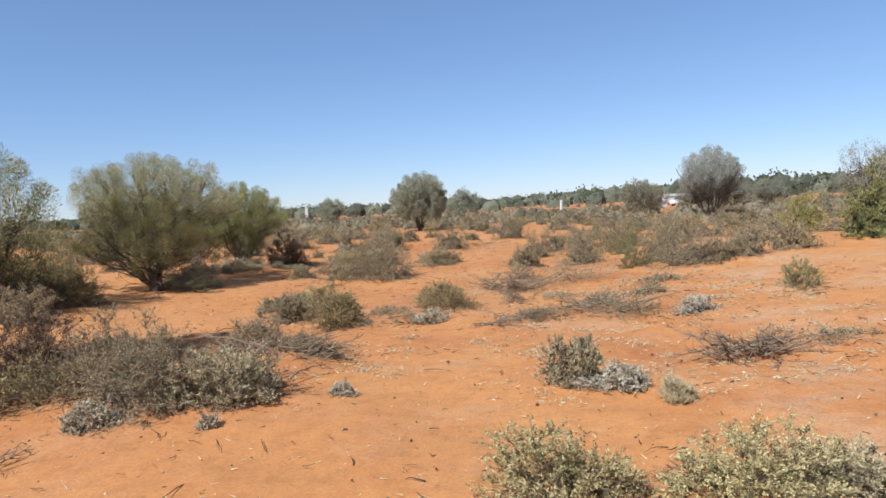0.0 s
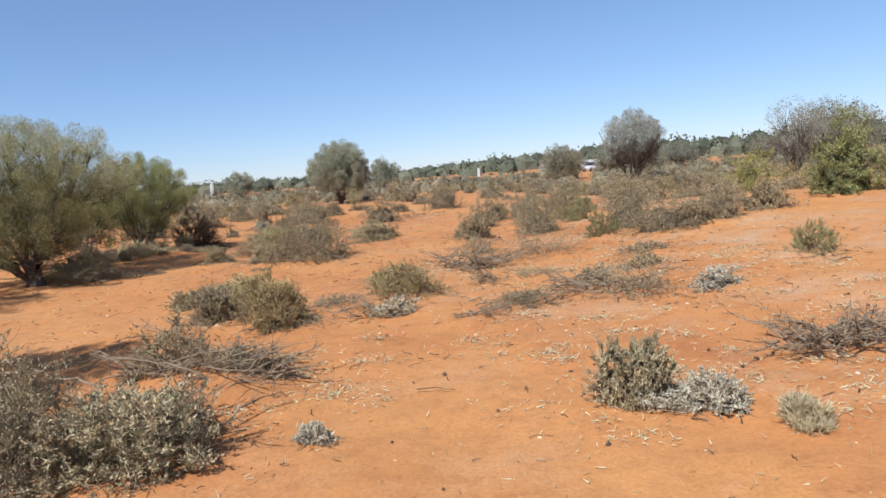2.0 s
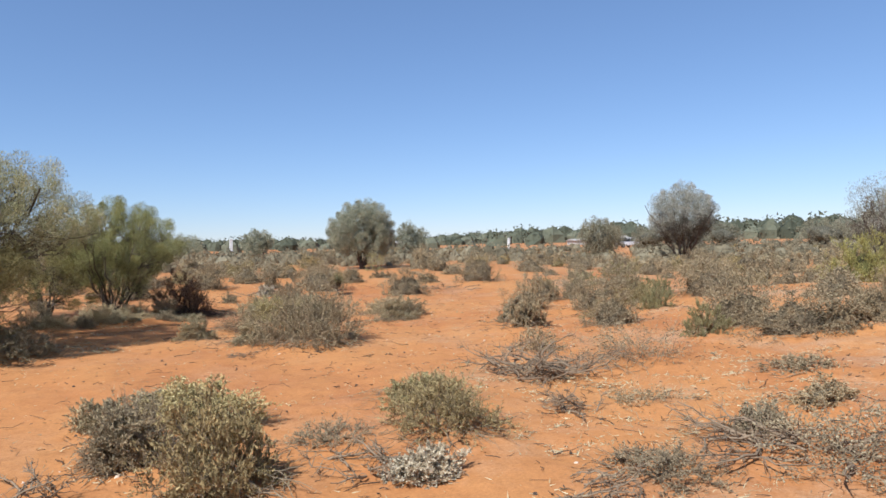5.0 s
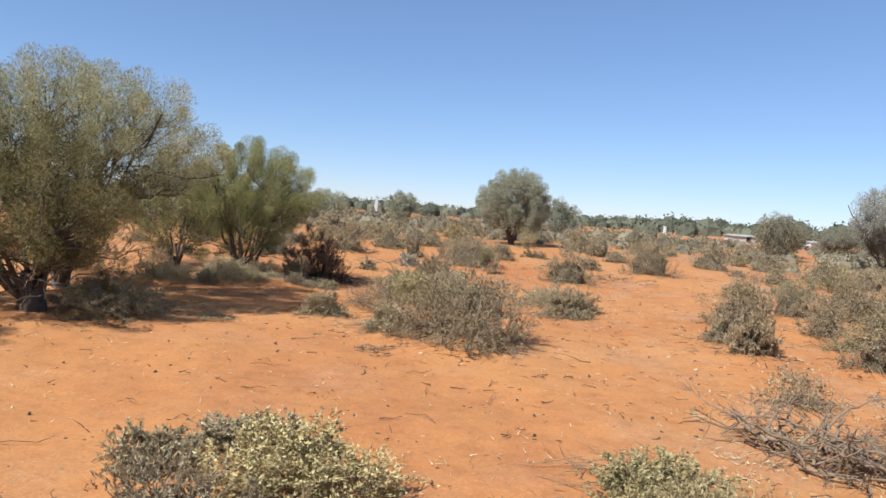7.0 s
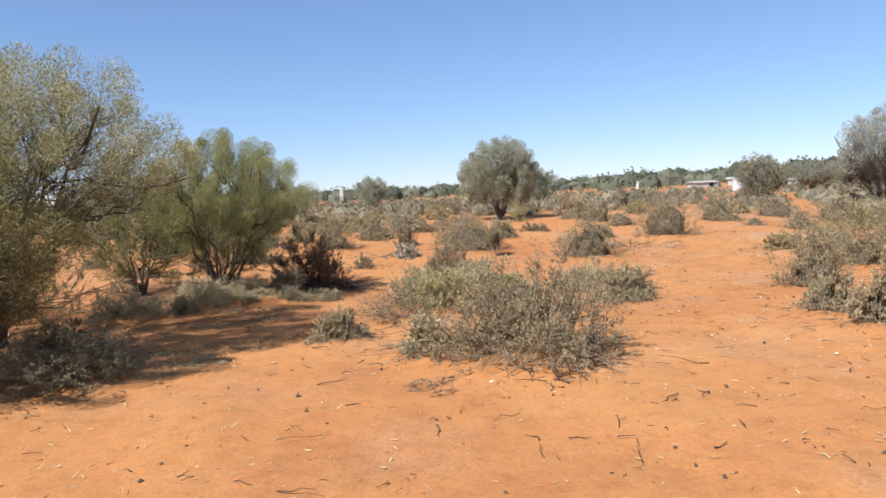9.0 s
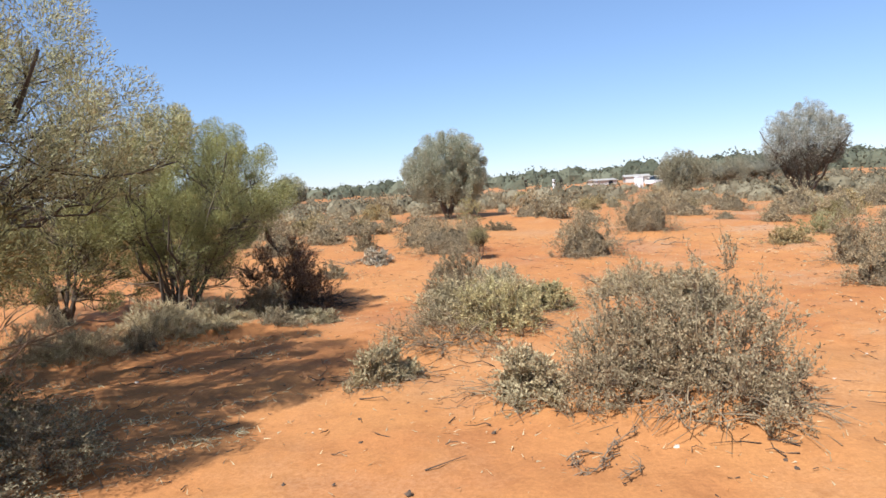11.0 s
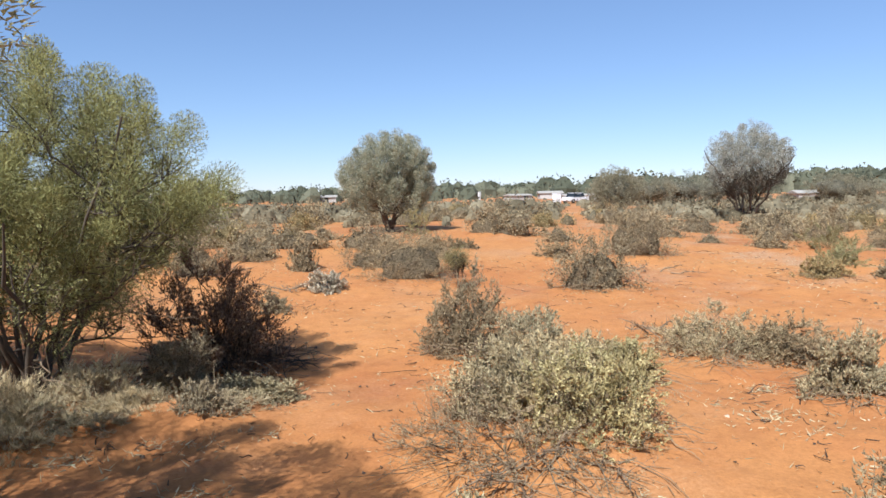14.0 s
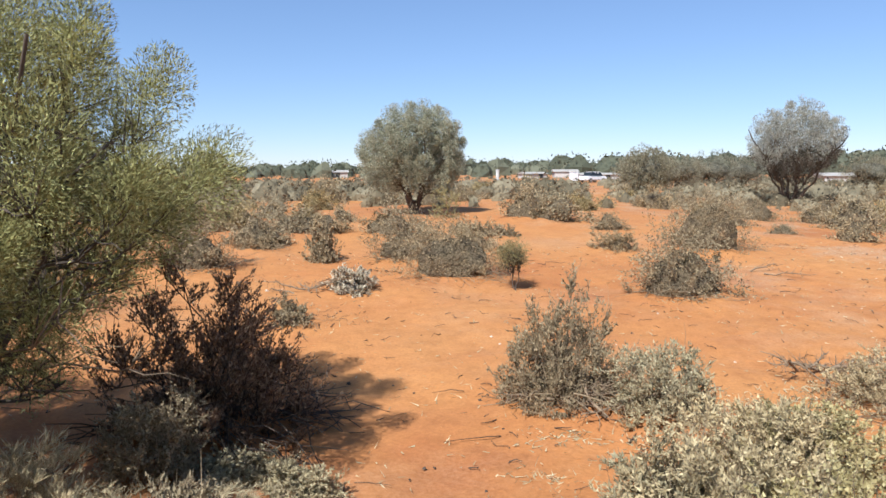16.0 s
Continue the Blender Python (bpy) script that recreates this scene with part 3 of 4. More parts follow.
tree("mulga_tree", -6.5, 15.95, (-0.3, -0.05, 1.05, 1.3, 1.25, 0.95), stems=11, base=0.09, branches=84, plume=0.84, seed=4, skirt=-0.6, shell=0.4, sparse=0.08, trunk=0.05, split=0.15,
     butt=0.14, dead=22, vase=0.5, twigs=9, leaves=190, size=0.03, wide=0.006, fan=0.7, leaf="mulga_shade", label="low bushy mulga tree with dense olive foliage toned darker for shade and many stems")
tree("mulga_tree", -7.6, 20.8, (0.1, 0, 0.95, 1.15, 1.0, 0.9), stems=8, branches=64, plume=0.85, seed=14, skirt=-0.75, shell=0.4, trunk=0.03, split=0.15, butt=0.06, twigs=8, leaves=125, size=0.034, wide=0.007, leaf="mulga_shade",
     label="low bushy mulga tree growing between two taller ones")
tree("mulga_tree", -6.15, 20.5, (0.08, 0, 1.37, 1.24, 1.2, 1.17), stems=15, branches=98, plume=0.84, seed=5, skirt=-0.68, lump=0.14, base=0.07, shell=0.32, trunk=0.025, split=0.15, fan=0.85,
     butt=0.095, dead=10, vase=0.75, twigs=9, leaves=330, size=0.023, wide=0.0046, leaf="mulga_fresh", label="rounded mulga tree with yellow-green foliage and a fan of stems")
tree("mulga_tree", -8.2, 12.8, (0, 0, 1.55, 1.5, 1.5, 1.5), stems=6, branches=80, plume=0.9, twigs=7, leaves=110, seed=6, skirt=-0.9, trunk=0.045, shell=0.4, wide=0.010, size=0.045,
     label="dark shaded mulga tree with drooping branches")
tree("mulga_tree", -10.0, 10.5, (0, 0, 2.6, 2.1, 2.0, 1.6), stems=6, branches=90, twigs=5, leaves=36, seed=16, skirt=-0.6, trunk=0.06, size=0.09, wide=0.022,
     label="tall mulga tree shading its neighbours")
tree("mulga_tree", -5.8, 8.1, (0.05, 0, 2.85, 1.05, 1.1, 0.8), stems=5, branches=70, twigs=7, leaves=100, size=0.04, wide=0.009, seed=18, skirt=-0.5, trunk=0.045, butt=0.09,
     label="slender mulga tree throwing its shade over the sand")
ROUND = dict(leaf="mulga_grey", size=0.042, wide=0.016, twigs=7, bare=False)
tree("mulga_tree", -1.95, 34.6, (0, 0, 1.5, 1.52, 1.5, 1.38), stems=8, branches=160, plume=1.0, leaves=105, seed=7, skirt=-0.72, lump=0.07, split=0.15, fan=0.7,
     label="round ball-shaped grey-green tree standing alone", trunk=0.06, butt=0.12, **ROUND)
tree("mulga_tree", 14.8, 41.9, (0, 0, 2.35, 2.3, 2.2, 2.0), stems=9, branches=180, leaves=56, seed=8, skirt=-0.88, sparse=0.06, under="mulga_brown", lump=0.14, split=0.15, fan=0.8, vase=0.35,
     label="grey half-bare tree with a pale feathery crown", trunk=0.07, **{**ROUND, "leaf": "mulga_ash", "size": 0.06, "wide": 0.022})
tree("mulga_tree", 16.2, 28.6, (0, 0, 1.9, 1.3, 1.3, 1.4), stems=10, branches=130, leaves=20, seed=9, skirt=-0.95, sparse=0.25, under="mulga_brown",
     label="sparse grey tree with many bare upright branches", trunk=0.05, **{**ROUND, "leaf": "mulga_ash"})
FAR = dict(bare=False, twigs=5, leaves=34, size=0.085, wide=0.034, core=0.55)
tree("mulga_tree", 0.4, 50.8, (0, 0, 1.15, 0.95, 0.95, 1.05), stems=4, branches=60, seed=10, skirt=-0.8, leaf="mulga_grey", **FAR)
tree("mulga_tree", -9.5, 51.2, (0, 0, 1.15, 1.1, 1.05, 1.0), stems=4, branches=60, seed=11, skirt=-0.8, leaf="mulga_grey", **FAR)
tree("mulga_tree", -14.4, 50.0, (0, 0, 0.8, 1.5, 1.4, 0.75), stems=5, branches=70, seed=12, skirt=-0.8, leaf="mulga_grey", **FAR)
tree("mulga_tree", 13.2, 50.5, (0, 0, 1.4, 1.55, 1.5, 1.25), stems=5, branches=90, seed=13, skirt=-0.8, leaf="mulga_dim", **FAR,
     label="dense dark green rounded tree in the distance")
# grey thicket along the side of the plain
for k in range(12):
    tree("mulga_tree", 20.5 + 1.9 * k, 33 + (k * 37 % 7), (0, 0, 1.75, 1.9, 1.7, 1.6), stems=4, branches=52, seed=70 + k, skirt=-0.85,
         leaf="mulga_dim", **FAR, label="grey-green mulga tree in a distant thicket")


for k in range(6):
    tree("mulga_tree", 15.5 + 4.3 * k, 57 + (k * 5 % 4) * 2.5, (0, 0, 1.15, 2.0, 1.9, 1.05), stems=4, branches=52, seed=90 + k, skirt=-0.85,
         leaf="mulga_dim", **FAR, label="dull green mulga tree on the far edge of the plain")


def sapling(x, y):
    tree("sapling", x, y, (0, 0, 0.40, 0.17, 0.17, 0.13), stems=2, base=0.01, branches=40, twigs=5, leaves=22, leaf="broom", size=0.035, wide=0.004, seed=21,
         skirt=-0.5, trunk=0.008, label="tiny lollipop-shaped green sapling on bare sand")


sapling(-2.12, 25.06)

# ---- the shrubs, along the walk ----
shrub("pea", 0.8, 5.31, 1.0, 0.43)
shrub("pea", 1.5, 5.2, 1.0, 0.43)
shrub("pale", 2.1, 5.1, 0.7, 0.33)
shrub("olive", -3.47, 7.84, 1.23, 0.68)
shrub("salt", -2.42, 7.41, 1.09, 0.66)
shrub("silver", -2.76, 6.93, 0.45, 0.24)
shrub("silver", -0.92, 7.55, 0.29, 0.15)
shrub("silver", -1.86, 6.78, 0.21, 0.10)
shrub("silver", -2.85, 7.5, 0.4, 0.25)
shrub("dry", -1.66, 9.0, 0.9, 0.35)
shrub("salt", -2.25, 9.25, 0.7, 0.4)
shrub("salt", -2.38, 11.6, 0.6, 0.3)
shrub("olive", -1.55, 11.0, 0.84, 0.62)
shrub("olive", -0.1, 12.1, 1.22, 0.54)
shrub("silver", -0.36, 11.2, 0.5, 0.22)
shrub("salt", 1.6, 17.9, 0.85, 0.85)
shrub("broom", 3.65, 15.66, 0.79, 0.8)
shrub("salt", 4.53, 15.2, 1.45, 0.62)
shrub("salt", 6.06, 20.07, 1.43, 0.75)
shrub("broom", 4.28, 18.83, 0.7, 0.83)
shrub("dry", 2.34, 14.4, 1.41, 0.41)
shrub("dry", 2.15, 11.5, 0.8, 0.42)
shrub("dry", 2.35, 10.8, 1.08, 0.36)
shrub("silver", 3.13, 10.5, 0.65, 0.26)
shrub("broom", 4.96, 11.5, 0.72, 0.58)
shrub("pale", 1.13, 7.72, 0.48, 0.43)
shrub("silver", 1.44, 7.43, 0.45, 0.24)
shrub("straw", 1.8, 6.95, 0.26, 0.17)
shrub("green", 8.85, 16.2, 1.45, 1.32)
shrub("yellow", 9.4, 20.6, 1.31, 1.04)
shrub("salt", 6.96, 15.8, 0.98, 0.57)
shrub("salt", 11.8, 21.5, 1.33, 0.63)
shrub("broom", 6.7, 27.7, 1.35, 0.75)
shrub("broom", 4.7, 25.4, 0.95, 0.62)
shrub("salt", 2.03, 27.6, 1.45, 0.86)
shrub("salt", 3.39, 21.6, 1.0, 0.6)
shrub("salt", -0.3, 24.4, 1.2, 0.7)
shrub("salt", -1.68, 16.85, 1.25, 0.8)
shrub("salt", -2.2, 17.15, 1.1, 0.68)
shrub("pale", -2.77, 17.3, 0.95, 0.45)
shrub("pale", -0.52, 19.6, 0.85, 0.58)
shrub("pale", -3.81, 17.9, 0.75, 0.43)
shrub("dark", -5.0, 21.4, 1.25, 0.78)
shrub("dry", -2.37, 11.75, 0.72, 0.4)
shrub("pale", -2.95, 12.6, 0.5, 0.26)
shrub("pale", -2.6, 12.95, 0.9, 0.33)
shrub("pea", -2.1, 12.45, 0.9, 0.34)
shrub("pea", -0.34, 13.0, 1.2, 0.42)
shrub("salt", 1.5, 18.6, 0.7, 0.7)
shrub("olive", 3.09, 18.5, 1.06, 0.4)
shrub("pale", -0.82, 20.75, 1.0, 0.46)
shrub("salt", -0.3, 20.6, 0.8, 0.36)
shrub("salt", 4.5, 30.9, 1.23, 0.72)
shrub("salt", 5.0, 22.9, 1.3, 0.57)
shrub("salt", -1.9, 28.2, 0.9, 0.5)
shrub("salt", -3.1, 27.5, 1.25, 0.6)
shrub("broom", -1.3, 33.2, 0.8, 0.75)
shrub("salt", 0.56, 32.8, 1.3, 0.86)
shrub("salt", -3.0, 30.5, 1.2, 0.6)
shrub("straw", -6.7, 18.75, 1.0, 0.45)
shrub("straw", -6.3, 19.7, 0.95, 0.36)
shrub("straw", -5.7, 20.3, 0.7, 0.3)
shrub("straw", -5.3, 20.1, 0.9, 0.25)
shrub("pale", -4.9, 20.75, 0.5, 0.18)
shrub("straw", -6.0, 19.9, 0.8, 0.28)
shrub("pale", -5.75, 16.5, 1.1, 0.4)
shrub("olive", -6.4, 16.9, 0.9, 0.4)
for k in range(10):
    # pale dry growth in a strip along the trees
    shrub(("straw", "pale", "straw", "dry")[k % 4], -7.0 + 0.26 * k + 0.25 * math.sin(3.1 * k), 18.8 + 0.2 * k + 0.3 * math.sin(5.3 * k), 0.4 + 0.2 * (k % 3), 0.13 + 0.05 * (k % 4))
shrub("pea", -2.05, 20.3, 1.2, 0.55)
shrub("pale", -2.4, 20.0, 0.8, 0.42)
shrub("pale", -2.95, 19.55, 1.2, 0.62)
shrub("pea", -2.55, 19.3, 1.1, 0.58)
shrub("dry", -3.05, 19.15, 1.4, 0.36)
shrub("pale", -3.0, 19.65, 0.9, 0.55)
shrub("salt", -2.9, 21.4, 0.74, 0.62)
shrub("pale", -2.35, 21.0, 0.7, 0.42)
shrub("silver", -4.08, 25.25, 0.58, 0.32)
shrub("salt", -6.0, 26.85, 1.25, 0.62)
shrub("salt", -5.3, 28.4, 0.8, 0.38)
shrub("salt", -4.3, 27.5, 0.5, 0.52)
shrub("salt", 2.8, 21.8, 1.0, 0.55)
shrub("olive", 3.25, 24.2, 0.9, 0.5)
shrub("salt", 5.4, 28.1, 0.9, 0.5)
shrub("salt", 0.45, 27.8, 0.9, 0.36)
shrub("salt", -3.8, 33.0, 0.9, 0.4)
shrub("salt", -5.2, 20.6, 0.7, 0.38)

shrub("dark", -7.3, 12.3, 1.3, 0.8)
shrub("dark", -7.9, 13.2, 1.5, 0.9)
shrub("olive", -7.0, 13.7, 1.3, 0.7)
shrub("olive", -8.6, 15.0, 1.6, 1.1)
shrub("broom", -8.1, 18.9, 1.6, 1.3)
shrub("salt", 4.3, 15.9, 1.1, 0.8)
shrub("salt", 5.1, 15.1, 0.9, 0.5)
shrub("broom", 4.99, 21.0, 0.95, 0.75)
shrub("salt", -2.67, 25.9, 1.5, 0.65)
shrub("salt", -4.9, 30.4, 1.5, 0.5)
shrub("salt", -6.8, 30.3, 1.8, 0.5)
shrub("salt", 0.9, 32.2, 1.7, 0.8)
shrub("olive", 12.4, 22.2, 1.1, 0.6)
shrub("salt", 12.0, 29.6, 1.9, 1.0)
shrub("salt", 6.9, 15.4, 0.8, 0.85)
shrub("salt", 5.9, 20.7, 1.2, 0.7)
shrub("salt", 3.4, 19.9, 1.0, 0.5)
shrub("salt", 2.2, 20.3, 1.1, 0.55)
shrub("salt", -6.6, 11.6, 1.1, 0.55)
shrub("olive", -4.6, 9.0, 0.9, 0.5)
shrub("broom", -9.8, 17.6, 1.5, 1.3)
shrub("olive", -8.4, 16.0, 1.3, 0.9)
shrub("pale", -1.95, 7.4, 0.9, 0.46)
shrub("salt", -3.0, 7.95, 1.1, 0.65)
shrub("olive", -3.6, 8.7, 1.2, 0.55)
shrub("olive", -4.4, 7.5, 1.2, 0.7)
shrub("dark", -4.3, 8.4, 1.2, 0.65)
shrub("dry", -1.0, 11.9, 1.0, 0.25)
shrub("pale", -2.0, 7.9, 0.7, 0.42)
shrub("dry", 1.3, 15.5, 0.8, 0.35)
shrub("salt", 3.0, 17.3, 1.1, 0.55)
shrub("dry", 3.5, 13.2, 0.9, 0.3)
shrub("dry", 1.2, 10.9, 0.9, 0.2)
shrub("dry", 1.6, 12.6, 1.0, 0.25)
shrub("salt", 2.9, 12.0, 0.7, 0.3)
shrub("dry", 3.9, 8.4, 0.8, 0.2)
shrub("salt", 7.2, 18.2, 1.0, 0.5)
shrub("salt", 8.0, 23.5, 1.4, 0.7)
shrub("salt", -4.7, 23.8, 0.7, 0.35)
shrub("salt", -7.2, 24.2, 1.2, 0.6)
shrub("salt", -7.7, 26.8, 1.7, 0.6)
shrub("salt", -1.0, 29.8, 0.9, 0.4)
for k in range(50):
    # scattered low bushes past the open sand on both sides
    u, v = turner.random(), turner.random()
    x, y = (3.5 + 11 * u, 15 + 18 * v) if k % 5 < 3 else (-8 - 6 * u, 21 + 14 * v)
    if math.hypot(x - 14.8, y - 41.9) > 2 and math.hypot(x - 9, y - 16.2) > 1.4:
        w = turner.uniform(0.4, 1.05)
        shrub(turner.choice(("salt", "salt", "salt", "broom", "dry", "olive")), x, y, w, w * turner.uniform(0.4, 0.65))
shrub("salt", 1.5, 30.2, 0.9, 0.4)

# ---- scrub farther off ----
far_rng = random.Random(17)


def clear_view(x, y):
    """Low open ground in front of the parked car."""
    return y > 37 and (abs(x + 4.3 - (y - 16) * 0.42) < 0.9 or abs(x + 0.4 - (y - 5) * 0.329) < 0.9)


placed = 0
while placed < 330:
    u = far_rng.random()
    y = 27 + 30 * u ** 1.1
    x = far_rng.uniform(-0.62 * y, 0.85 * y)
    if abs(x + 1.95) < 2.3 and 28.5 < y < 37 or (y < 34 and -2 < x < 6) or abs(x - 14.8) < 1.5 and abs(y - 41.9) < 1.5:
        continue
    if clear_view(x, y):
        continue
    w = far_rng.uniform(0.6, 1.45)
    kind = far_rng.choice(("salt", "salt", "salt", "salt", "olive", "olive"))
    shrub(kind, x, y, w, w * far_rng.uniform(0.45, 0.65), far=True)
    placed += 1


def far_scrub():
    """Countless shrubs and low trees from 75 m to the skyline, in one mesh each."""
    rng = np.random.default_rng(31)
    for name, count, y0, y1, hs, leaf, per, label, cat in (
            ("scrub_belt", 1300, 33, 66, (0.25, 0.6), "far_scrub", 90, "belt of low grey saltbush beyond the open sand", "scrub"),
            ("far_scrub", 1900, 42, 260, (0.4, 1.0), "far_scrub", 50, "endless low grey-green scrub towards the skyline", "scrub"),
            ("far_woodland", 1300, 150, 400, (2.0, 4.0), "far_wood", 90, "dark green line of distant trees on the skyline", "woodland")):
        C, D, S, cores = [], [], [], []
        for _ in range(count):
            y = y0 + (y1 - y0) * rng.random() ** (0.7 if name == "far_woodland" else 1.9 if name == "far_scrub" else 0.8)
            x = rng.uniform(-0.8, 0.95) * y
            if clear_view(x, y) and y < 130:
                continue
            if name == "scrub_belt" and (y < 36 and -5 < x < 6):
                continue
            h = rng.uniform(*hs) * (1 + 1.3 * max(0, x / y) * (name == "far_woodland"))
            r = h * rng.uniform(0.6, 1.1)
            lump = lumps(rng, 6, 0.3)
            p = dome_points(rng, per, 0.5, lump, -0.2) * [r, r, h * 0.75]
            p[:, 2] += h * 0.25
            p += [x, y, float(ground_z(x, y))]
            v, f = dome(rng, lump, 7, 3, 0.0)
            cores.append((v * [r, r, h] * (0.8 if name == "far_woodland" else 0.66) + [x, y, float(ground_z(x, y)) - 0.03], f))
            C.append(p)
            D.append(rng.normal(size=p.shape) + [0, 0, 0.4])
            S.append(np.full(len(p), h * {"far_woodland": 0.11, "far_scrub": 0.11, "scrub_belt": 0.10}[name]))
        C, D, S = np.concatenate(C), np.concatenate(D), np.concatenate(S)
        V, F = joined(blades(rng, C, D, S * 1.2, S), *cores)
        tagged(new(name, mesh(name, V, F, LEAF[leaf])), label, cat, kind="stuff")


far_scrub()


# ---- fallen wood ----
def dead_branch(x, y, length, height, turn, seed, count=26, label="heap of grey dead branches lying on the sand"):
    rng = np.random.default_rng(seed)
    ob = new("dead_branches")
    ob.matrix_basis = pose(x, y, float(ground_z(x, y)), 0, 0, turn)
    p0 = rng.normal(size=(count, 3)) * [length * 0.22, length * 0.12, 0]
    p0[:, 2] = rng.uniform(0.0, height * 0.4, count)
    ang = rng.normal(size=count) * 0.75 + np.where(rng.random(count) < 0.5, 0, np.pi)
    L = length * rng.uniform(0.25, 0.6, count)
    p2 = p0 + np.stack([np.cos(ang) * L, np.sin(ang) * L, rng.uniform(-0.1, 0.9, count) * height], 1)
    p2[:, 2] = np.maximum(p2[:, 2], 0.01)
    bow = rng.normal(size=(count, 3)) * 0.06 * length
    bow[:, 2] = np.abs(bow[:, 2]) * 0.5
    P = curves(rng, p0, p2, bow, 6, 0.02)
    r = rng.uniform(0.005, 0.015, count) * min(1.2, length ** 1.5)
    for k in range(count):
        V, F = tubes(P[k:k + 1], r[k:k + 1], 0.003, 5)
        part("branch", mesh("branch", V, F, DEAD_WOOD, True), ob)
    i = np.repeat(np.arange(count), 14)
    a = rng.integers(1, 6, len(i))
    q0 = P[i, a]
    d = unit(unit(P[i, a + 1] - P[i, a]) + rng.normal(size=q0.shape) * 0.6)
    q2 = q0 + d * length * rng.uniform(0.05, 0.15, (len(i), 1))
    q2[:, 2] = np.maximum(q2[:, 2], 0.004)
    V, F = tubes(curves(rng, q0, q2, rng.normal(size=q0.shape) * 0.015, 3, 0.05), 0.004, 0.0012, 3)
    tagged(part("twig_spray", mesh("twig_spray", V, F, DEAD_WOOD, True), ob), kind="stuff")
    return tagged(ob, label, "dead wood")


dead_branch(2.87, 8.15, 1.0, 0.26, 8, 41, 60)
dead_branch(-1.5, 9.05, 0.95, 0.25, -15, 42)
dead_branch(-2.05, 9.0, 1.35, 0.32, -20, 59, 46, "heap of broken grey branches on dug soil")
dead_branch(1.16, 13.9, 0.9, 0.25, 20, 43)
dead_branch(0.98, 12.5, 0.7, 0.18, -25, 44, 16)
dead_branch(2.0, 11.1, 1.3, 0.25, -10, 45)
dead_branch(0.94, 14.2, 1.4, 0.35, -12, 46, 34)
dead_branch(-0.63, 21.6, 0.9, 0.22, 10, 47, 22)
dead_branch(-4.5, 25.2, 0.9, 0.15, 5, 48, 14)
dead_branch(-3.0, 18.9, 0.9, 0.2, 40, 49, 18)
dead_branch(-2.7, 21.3, 0.9, 0.18, 0, 50, 20)
dead_branch(1.0, 25.6, 1.3, 0.15, -8, 51, 10)
dead_branch(0.6, 10.6, 0.8, 0.12, 30, 52, 12)
dead_branch(-3.3, 5.9, 0.9, 0.1, 12, 53, 10)
dead_branch(-1.9, 7.8, 1.1, 0.3, 25, 54, 22)
dead_branch(-2.9, 18.9, 0.7, 0.12, -20, 55, 9)
dead_branch(-2.6, 16.15, 0.55, 0.06, 8, 56, 7)
dead_branch(-0.6, 11.3, 0.9, 0.15, -12, 57, 16)
dead_branch(-2.7, 10.9, 0.8, 0.15, 20, 58, 12)


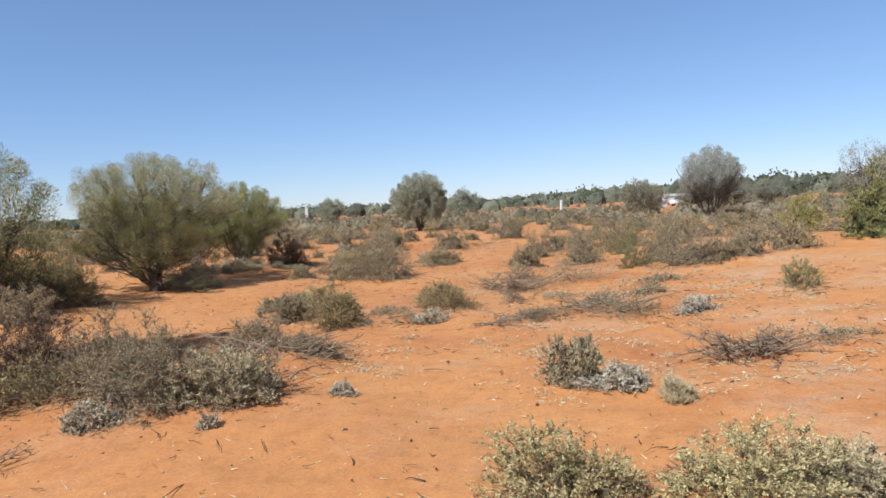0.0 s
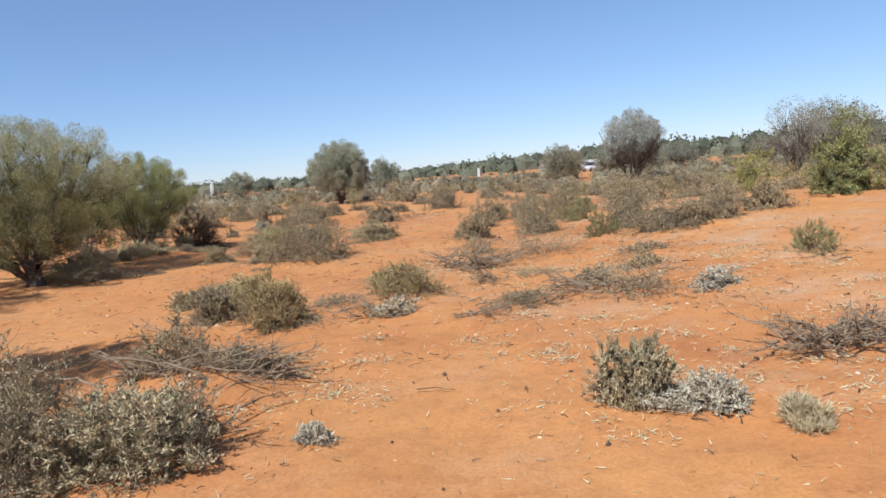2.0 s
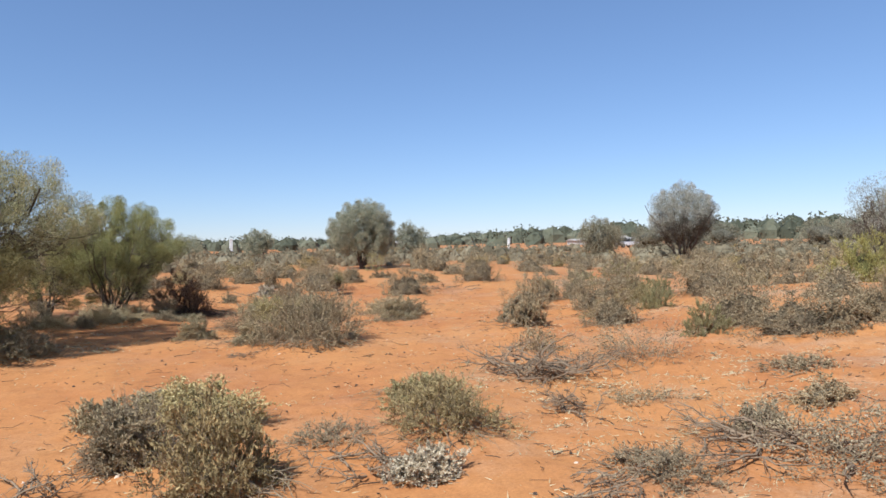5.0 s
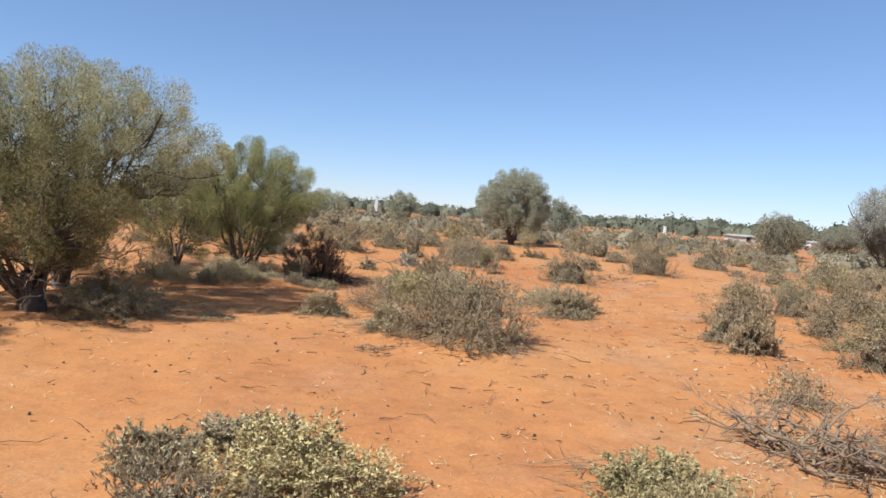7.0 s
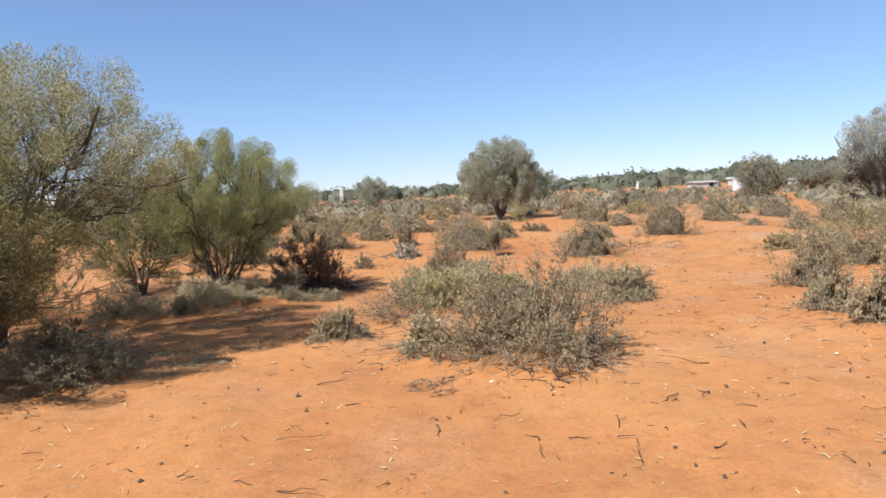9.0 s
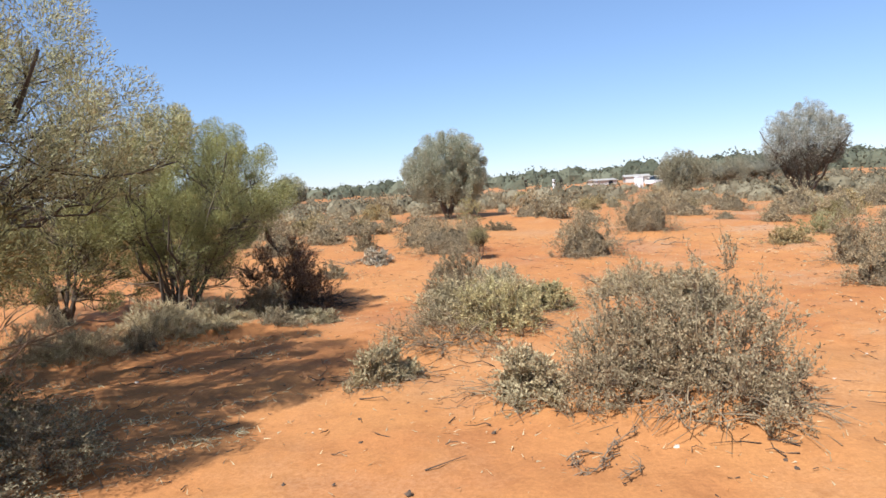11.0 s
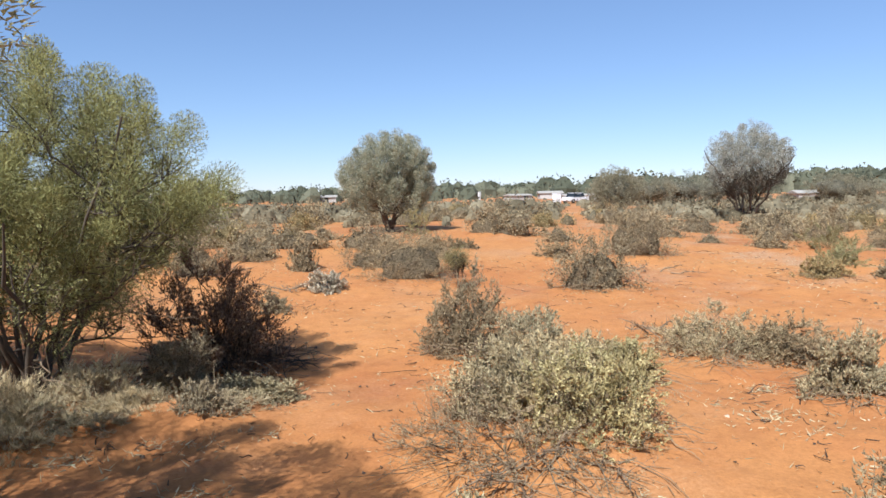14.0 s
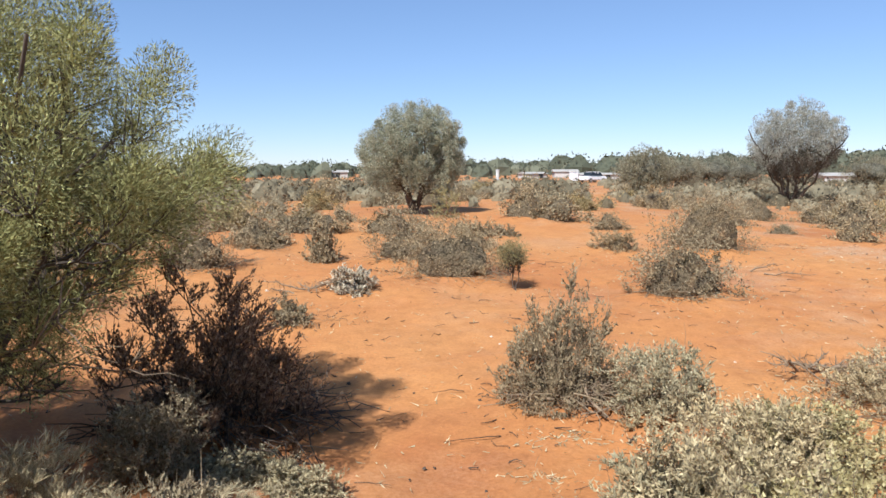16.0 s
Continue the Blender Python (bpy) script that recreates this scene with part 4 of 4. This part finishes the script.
# ---- litter ----
def litter():
    rng = np.random.default_rng(61)

    def scatter(n):
        """Most litter lies round the shrubs, the rest anywhere."""
        src = [m for m in MOUNDS if min(math.hypot(m[0] - a, m[1] - b) for a, b in TRACK) < 8]
        k = rng.integers(0, len(src), n)
        s = np.array([m[:3] for m in src])[k]
        a = rng.uniform(0, 2 * np.pi, n)
        r = s[:, 2] * (0.75 + np.abs(rng.normal(size=n)) * 0.75)
        x, y = s[:, 0] + np.cos(a) * r, s[:, 1] + np.sin(a) * r
        free = rng.random(n) < 0.4
        x = np.where(free, rng.uniform(-7, 7, n), x)
        y = np.where(free, rng.uniform(3, 28, n), y)
        return x, y, ground_z(x, y)

    x, y, z = scatter(4800)
    ang, L = rng.uniform(0, 2 * np.pi, len(x)), rng.exponential(0.08, len(x)) + 0.025
    L = np.minimum(L, 0.45)
    p0 = np.stack([x, y, z + 0.012], 1)
    p2 = p0 + np.stack([np.cos(ang) * L, np.sin(ang) * L, rng.uniform(-0.004, 0.02, len(x))], 1)
    P = curves(rng, p0, p2, rng.normal(size=p0.shape) * [0.02, 0.02, 0.008], 3, 0.05)
    V, F = tubes(P, rng.uniform(0.002, 0.0062, len(x)), 0.0018, 3)
    tagged(new("fallen_twigs", mesh("fallen_twigs", V, F, DARK_TWIG, True)), "thin dark twigs strewn over the sand", "twigs", kind="stuff")
    x, y, z = scatter(27000)
    C = np.stack([x, y, z + 0.006], 1)
    # thicker beds of dry stalks
    for x0, x1, y0, y1, n in ((0.3, 5.0, 7.0, 14.5, 170), (-3.4, -0.8, 18.3, 21.8, 45), (-2.6, -0.4, 8.0, 10.2, 30), (-7.5, -4.6, 15.9, 20.6, 60), (0.3, 2.6, 13.4, 15.0, 25)):
        bx, by = rng.uniform(x0, x1, n), rng.uniform(y0, y1, n)
        k = rng.integers(0, n, n * 60)
        r = np.abs(rng.normal(size=len(k))) * 0.13
        a = rng.uniform(0, 2 * np.pi, len(k))
        x, y = bx[k] + np.cos(a) * r * 1.5, by[k] + np.sin(a) * r
        C = np.concatenate([C, np.stack([x, y, ground_z(x, y) + 0.012], 1)])
    V, F = blades(rng, C, rng.normal(size=C.shape) * [1, 1, 0.3] + [0, 0, 0.2], 0.05, 0.007)
    tagged(new("leaf_litter", mesh("leaf_litter", V, F, LEAF["straw"])), "dry pale leaves and stalks strewn on the sand", "litter", kind="stuff")
    # pebbles and droppings: squashed eight-cornered lumps
    for name, n, mat, r, label, cat in (("pebbles", 850, STONE, 0.0085, "small pale pebbles lying on the sand", "pebbles"),
                                        ("droppings", 2000, DARK_TWIG, 0.0095, "small dark pellets and nuts on the sand", "debris")):
        x, y, z = scatter(n)
        u = np.array([[-1, -1, 0], [1, -1, 0], [1, 1, 0], [-1, 1, 0], [-.6, -.6, 1], [.6, -.6, 1], [.6, .6, 1], [-.6, .6, 1]], float)
        f = np.array([[4, 5, 6, 7], [0, 1, 5, 4], [1, 2, 6, 5], [2, 3, 7, 6], [3, 0, 4, 7]])
        s = r * np.exp(rng.normal(size=(n, 1, 1)) * 0.3)
        a = rng.uniform(0, 6.28, n)
        R = np.stack([np.stack([np.cos(a), -np.sin(a)], -1), np.stack([np.sin(a), np.cos(a)], -1)], 1)
        U = u[None] * s * rng.uniform(0.6, 1.3, (n, 8, 1))
        U[:, :, :2] = U[:, :, :2] @ R
        V = (U + np.stack([x, y, z - 0.004], 1)[:, None]).reshape(-1, 3)
        F = (np.arange(n)[:, None, None] * 8 + f[None]).reshape(-1, 4)
        tagged(new(name, mesh(name, V, F, mat, True)), label, cat, kind="stuff")


litter()


# ---- far posts, vehicles and roofs ----
def box_bm(sx, sy, sz, bevel=0.0, z0=0.0):
    bm = bmesh.new()
    bmesh.ops.create_cube(bm, size=1)
    bmesh.ops.scale(bm, vec=(sx, sy, sz), verts=bm.verts)
    bmesh.ops.translate(bm, vec=(0, 0, z0 + sz / 2), verts=bm.verts)
    if bevel:
        bmesh.ops.bevel(bm, geom=bm.edges[:], offset=bevel, segments=2, affect="EDGES")
    return bm


def marker_post(x, y, h, w):
    ob = new("marker_post")
    ob.matrix_basis = pose(x, y, float(ground_z(x, y)) - 0.05, 0, 2, 20)
    part("post", bm_mesh("post", box_bm(w, w, h, 0.02), DULL_WHITE), ob)
    part("cap", bm_mesh("cap", box_bm(w * 1.15, w * 1.15, 0.08, 0.02, h), DULL_WHITE), ob)
    tagged(ob, "weathered white post standing in the scrub", "post")


marker_post(-15.0, 66.0, 1.75, 0.26)
marker_post(10.2, 71.0, 1.35, 0.2)


def car(x, y, turn):
    ob = new("parked_car")
    ob.matrix_basis = pose(x, y, float(ground_z(x, y)), 0, 0, turn)
    part("body", bm_mesh("body", box_bm(4.3, 1.75, 0.62, 0.12, 0.32), WHITE_PAINT), ob)
    bm = box_bm(2.5, 1.6, 0.58, 0.0, 0.92)
    for v in bm.verts:
        if v.co.z > 1.2:
            v.co.x, v.co.y = v.co.x * 0.72, v.co.y * 0.88
    part("window_band", bm_mesh("window_band", bm, GLASS), ob, "dark car windows")
    part("roof", bm_mesh("roof", box_bm(1.85, 1.42, 0.07, 0.03, 1.49), WHITE_PAINT), ob)
    for sx in (-1, 1):
        for sy in (-1, 1):
            bm = bmesh.new()
            bmesh.ops.create_cone(bm, cap_ends=True, segments=18, radius1=0.32, radius2=0.32, depth=0.2)
            wheel = part("wheel", bm_mesh("wheel", bm, RUBBER), ob)
            wheel.matrix_basis = pose(sx * 1.35, sy * 0.8, 0.32, 90, 0, 0)
            bm = bmesh.new()
            bmesh.ops.create_cone(bm, cap_ends=True, segments=12, radius1=0.19, radius2=0.17, depth=0.22)
            part("rim", bm_mesh("rim", bm, ROOF), wheel)
        part("pillar", bm_mesh("pillar", box_bm(0.1, 1.5, 0.6, 0.02, 0.9), WHITE_PAINT), ob).matrix_basis = pose(sx * 0.25, 0, 0)
    tagged(ob, "white parked car with dark windows among the scrub", "car")


def shed(x, y, turn, w, d, h, rise, label):
    ob = new("shed")
    ob.matrix_basis = pose(x, y, float(ground_z(x, y)) - 0.1, 0, 0, turn)
    part("wall", bm_mesh("wall", box_bm(w, d, h), WALL), ob)
    bm = bmesh.new()
    a, b = w / 2 + 0.3, d / 2 + 0.3
    V = [bm.verts.new(c) for c in ((-a, -b, h), (a, -b, h), (a, b, h), (-a, b, h), (-a, 0, h + rise), (a, 0, h + rise))]
    for f in ((0, 1, 5, 4), (2, 3, 4, 5), (1, 2, 5), (3, 0, 4), (3, 2, 1, 0)):
        bm.faces.new([V[k] for k in f])
    part("roof", bm_mesh("roof", bm, ROOF), ob, "pale sheet-metal roof")
    part("door", bm_mesh("door", box_bm(0.9, 0.08, min(2.0, h * 0.9), 0.01), GLASS), ob, "dark doorway").matrix_basis = pose(w * 0.2, -d / 2 - 0.02, 0)
    tagged(ob, label, "building")


car(35.4, 110.2, 25)
ob = new("water_tank")
ob.matrix_basis = pose(31.2, 107.0, float(ground_z(31.2, 107.0)), 0, 0, 15)
part("tank_body", bm_mesh("tank_body", box_bm(0.95, 0.9, 1.5, 0.06), WHITE_PAINT), ob)
part("lid", bm_mesh("lid", box_bm(1.0, 0.95, 0.08, 0.02, 1.5), WHITE_PAINT), ob)
tagged(ob, "white box-shaped tank standing near the car", "tank")
shed(38.9, 149.0, 10, 4.5, 4, 1.05, 0.35, "low shed with a pale roof behind the scrub")
shed(-1.3, 166.0, 0, 7, 4, 1.2, 0.5, "long low shed with a pale roof")
shed(47.2, 135.5, -8, 7, 4, 1.0, 0.35, "low shed with a pale metal roof beyond the car")
shed(68.0, 99.0, -20, 7, 4, 1.0, 0.45, "low shed with a pale roof among shrubs")
shed(49.0, 157.0, -12, 5, 4, 1.3, 0.5, "distant house with a pale grey roof")
make_ground()
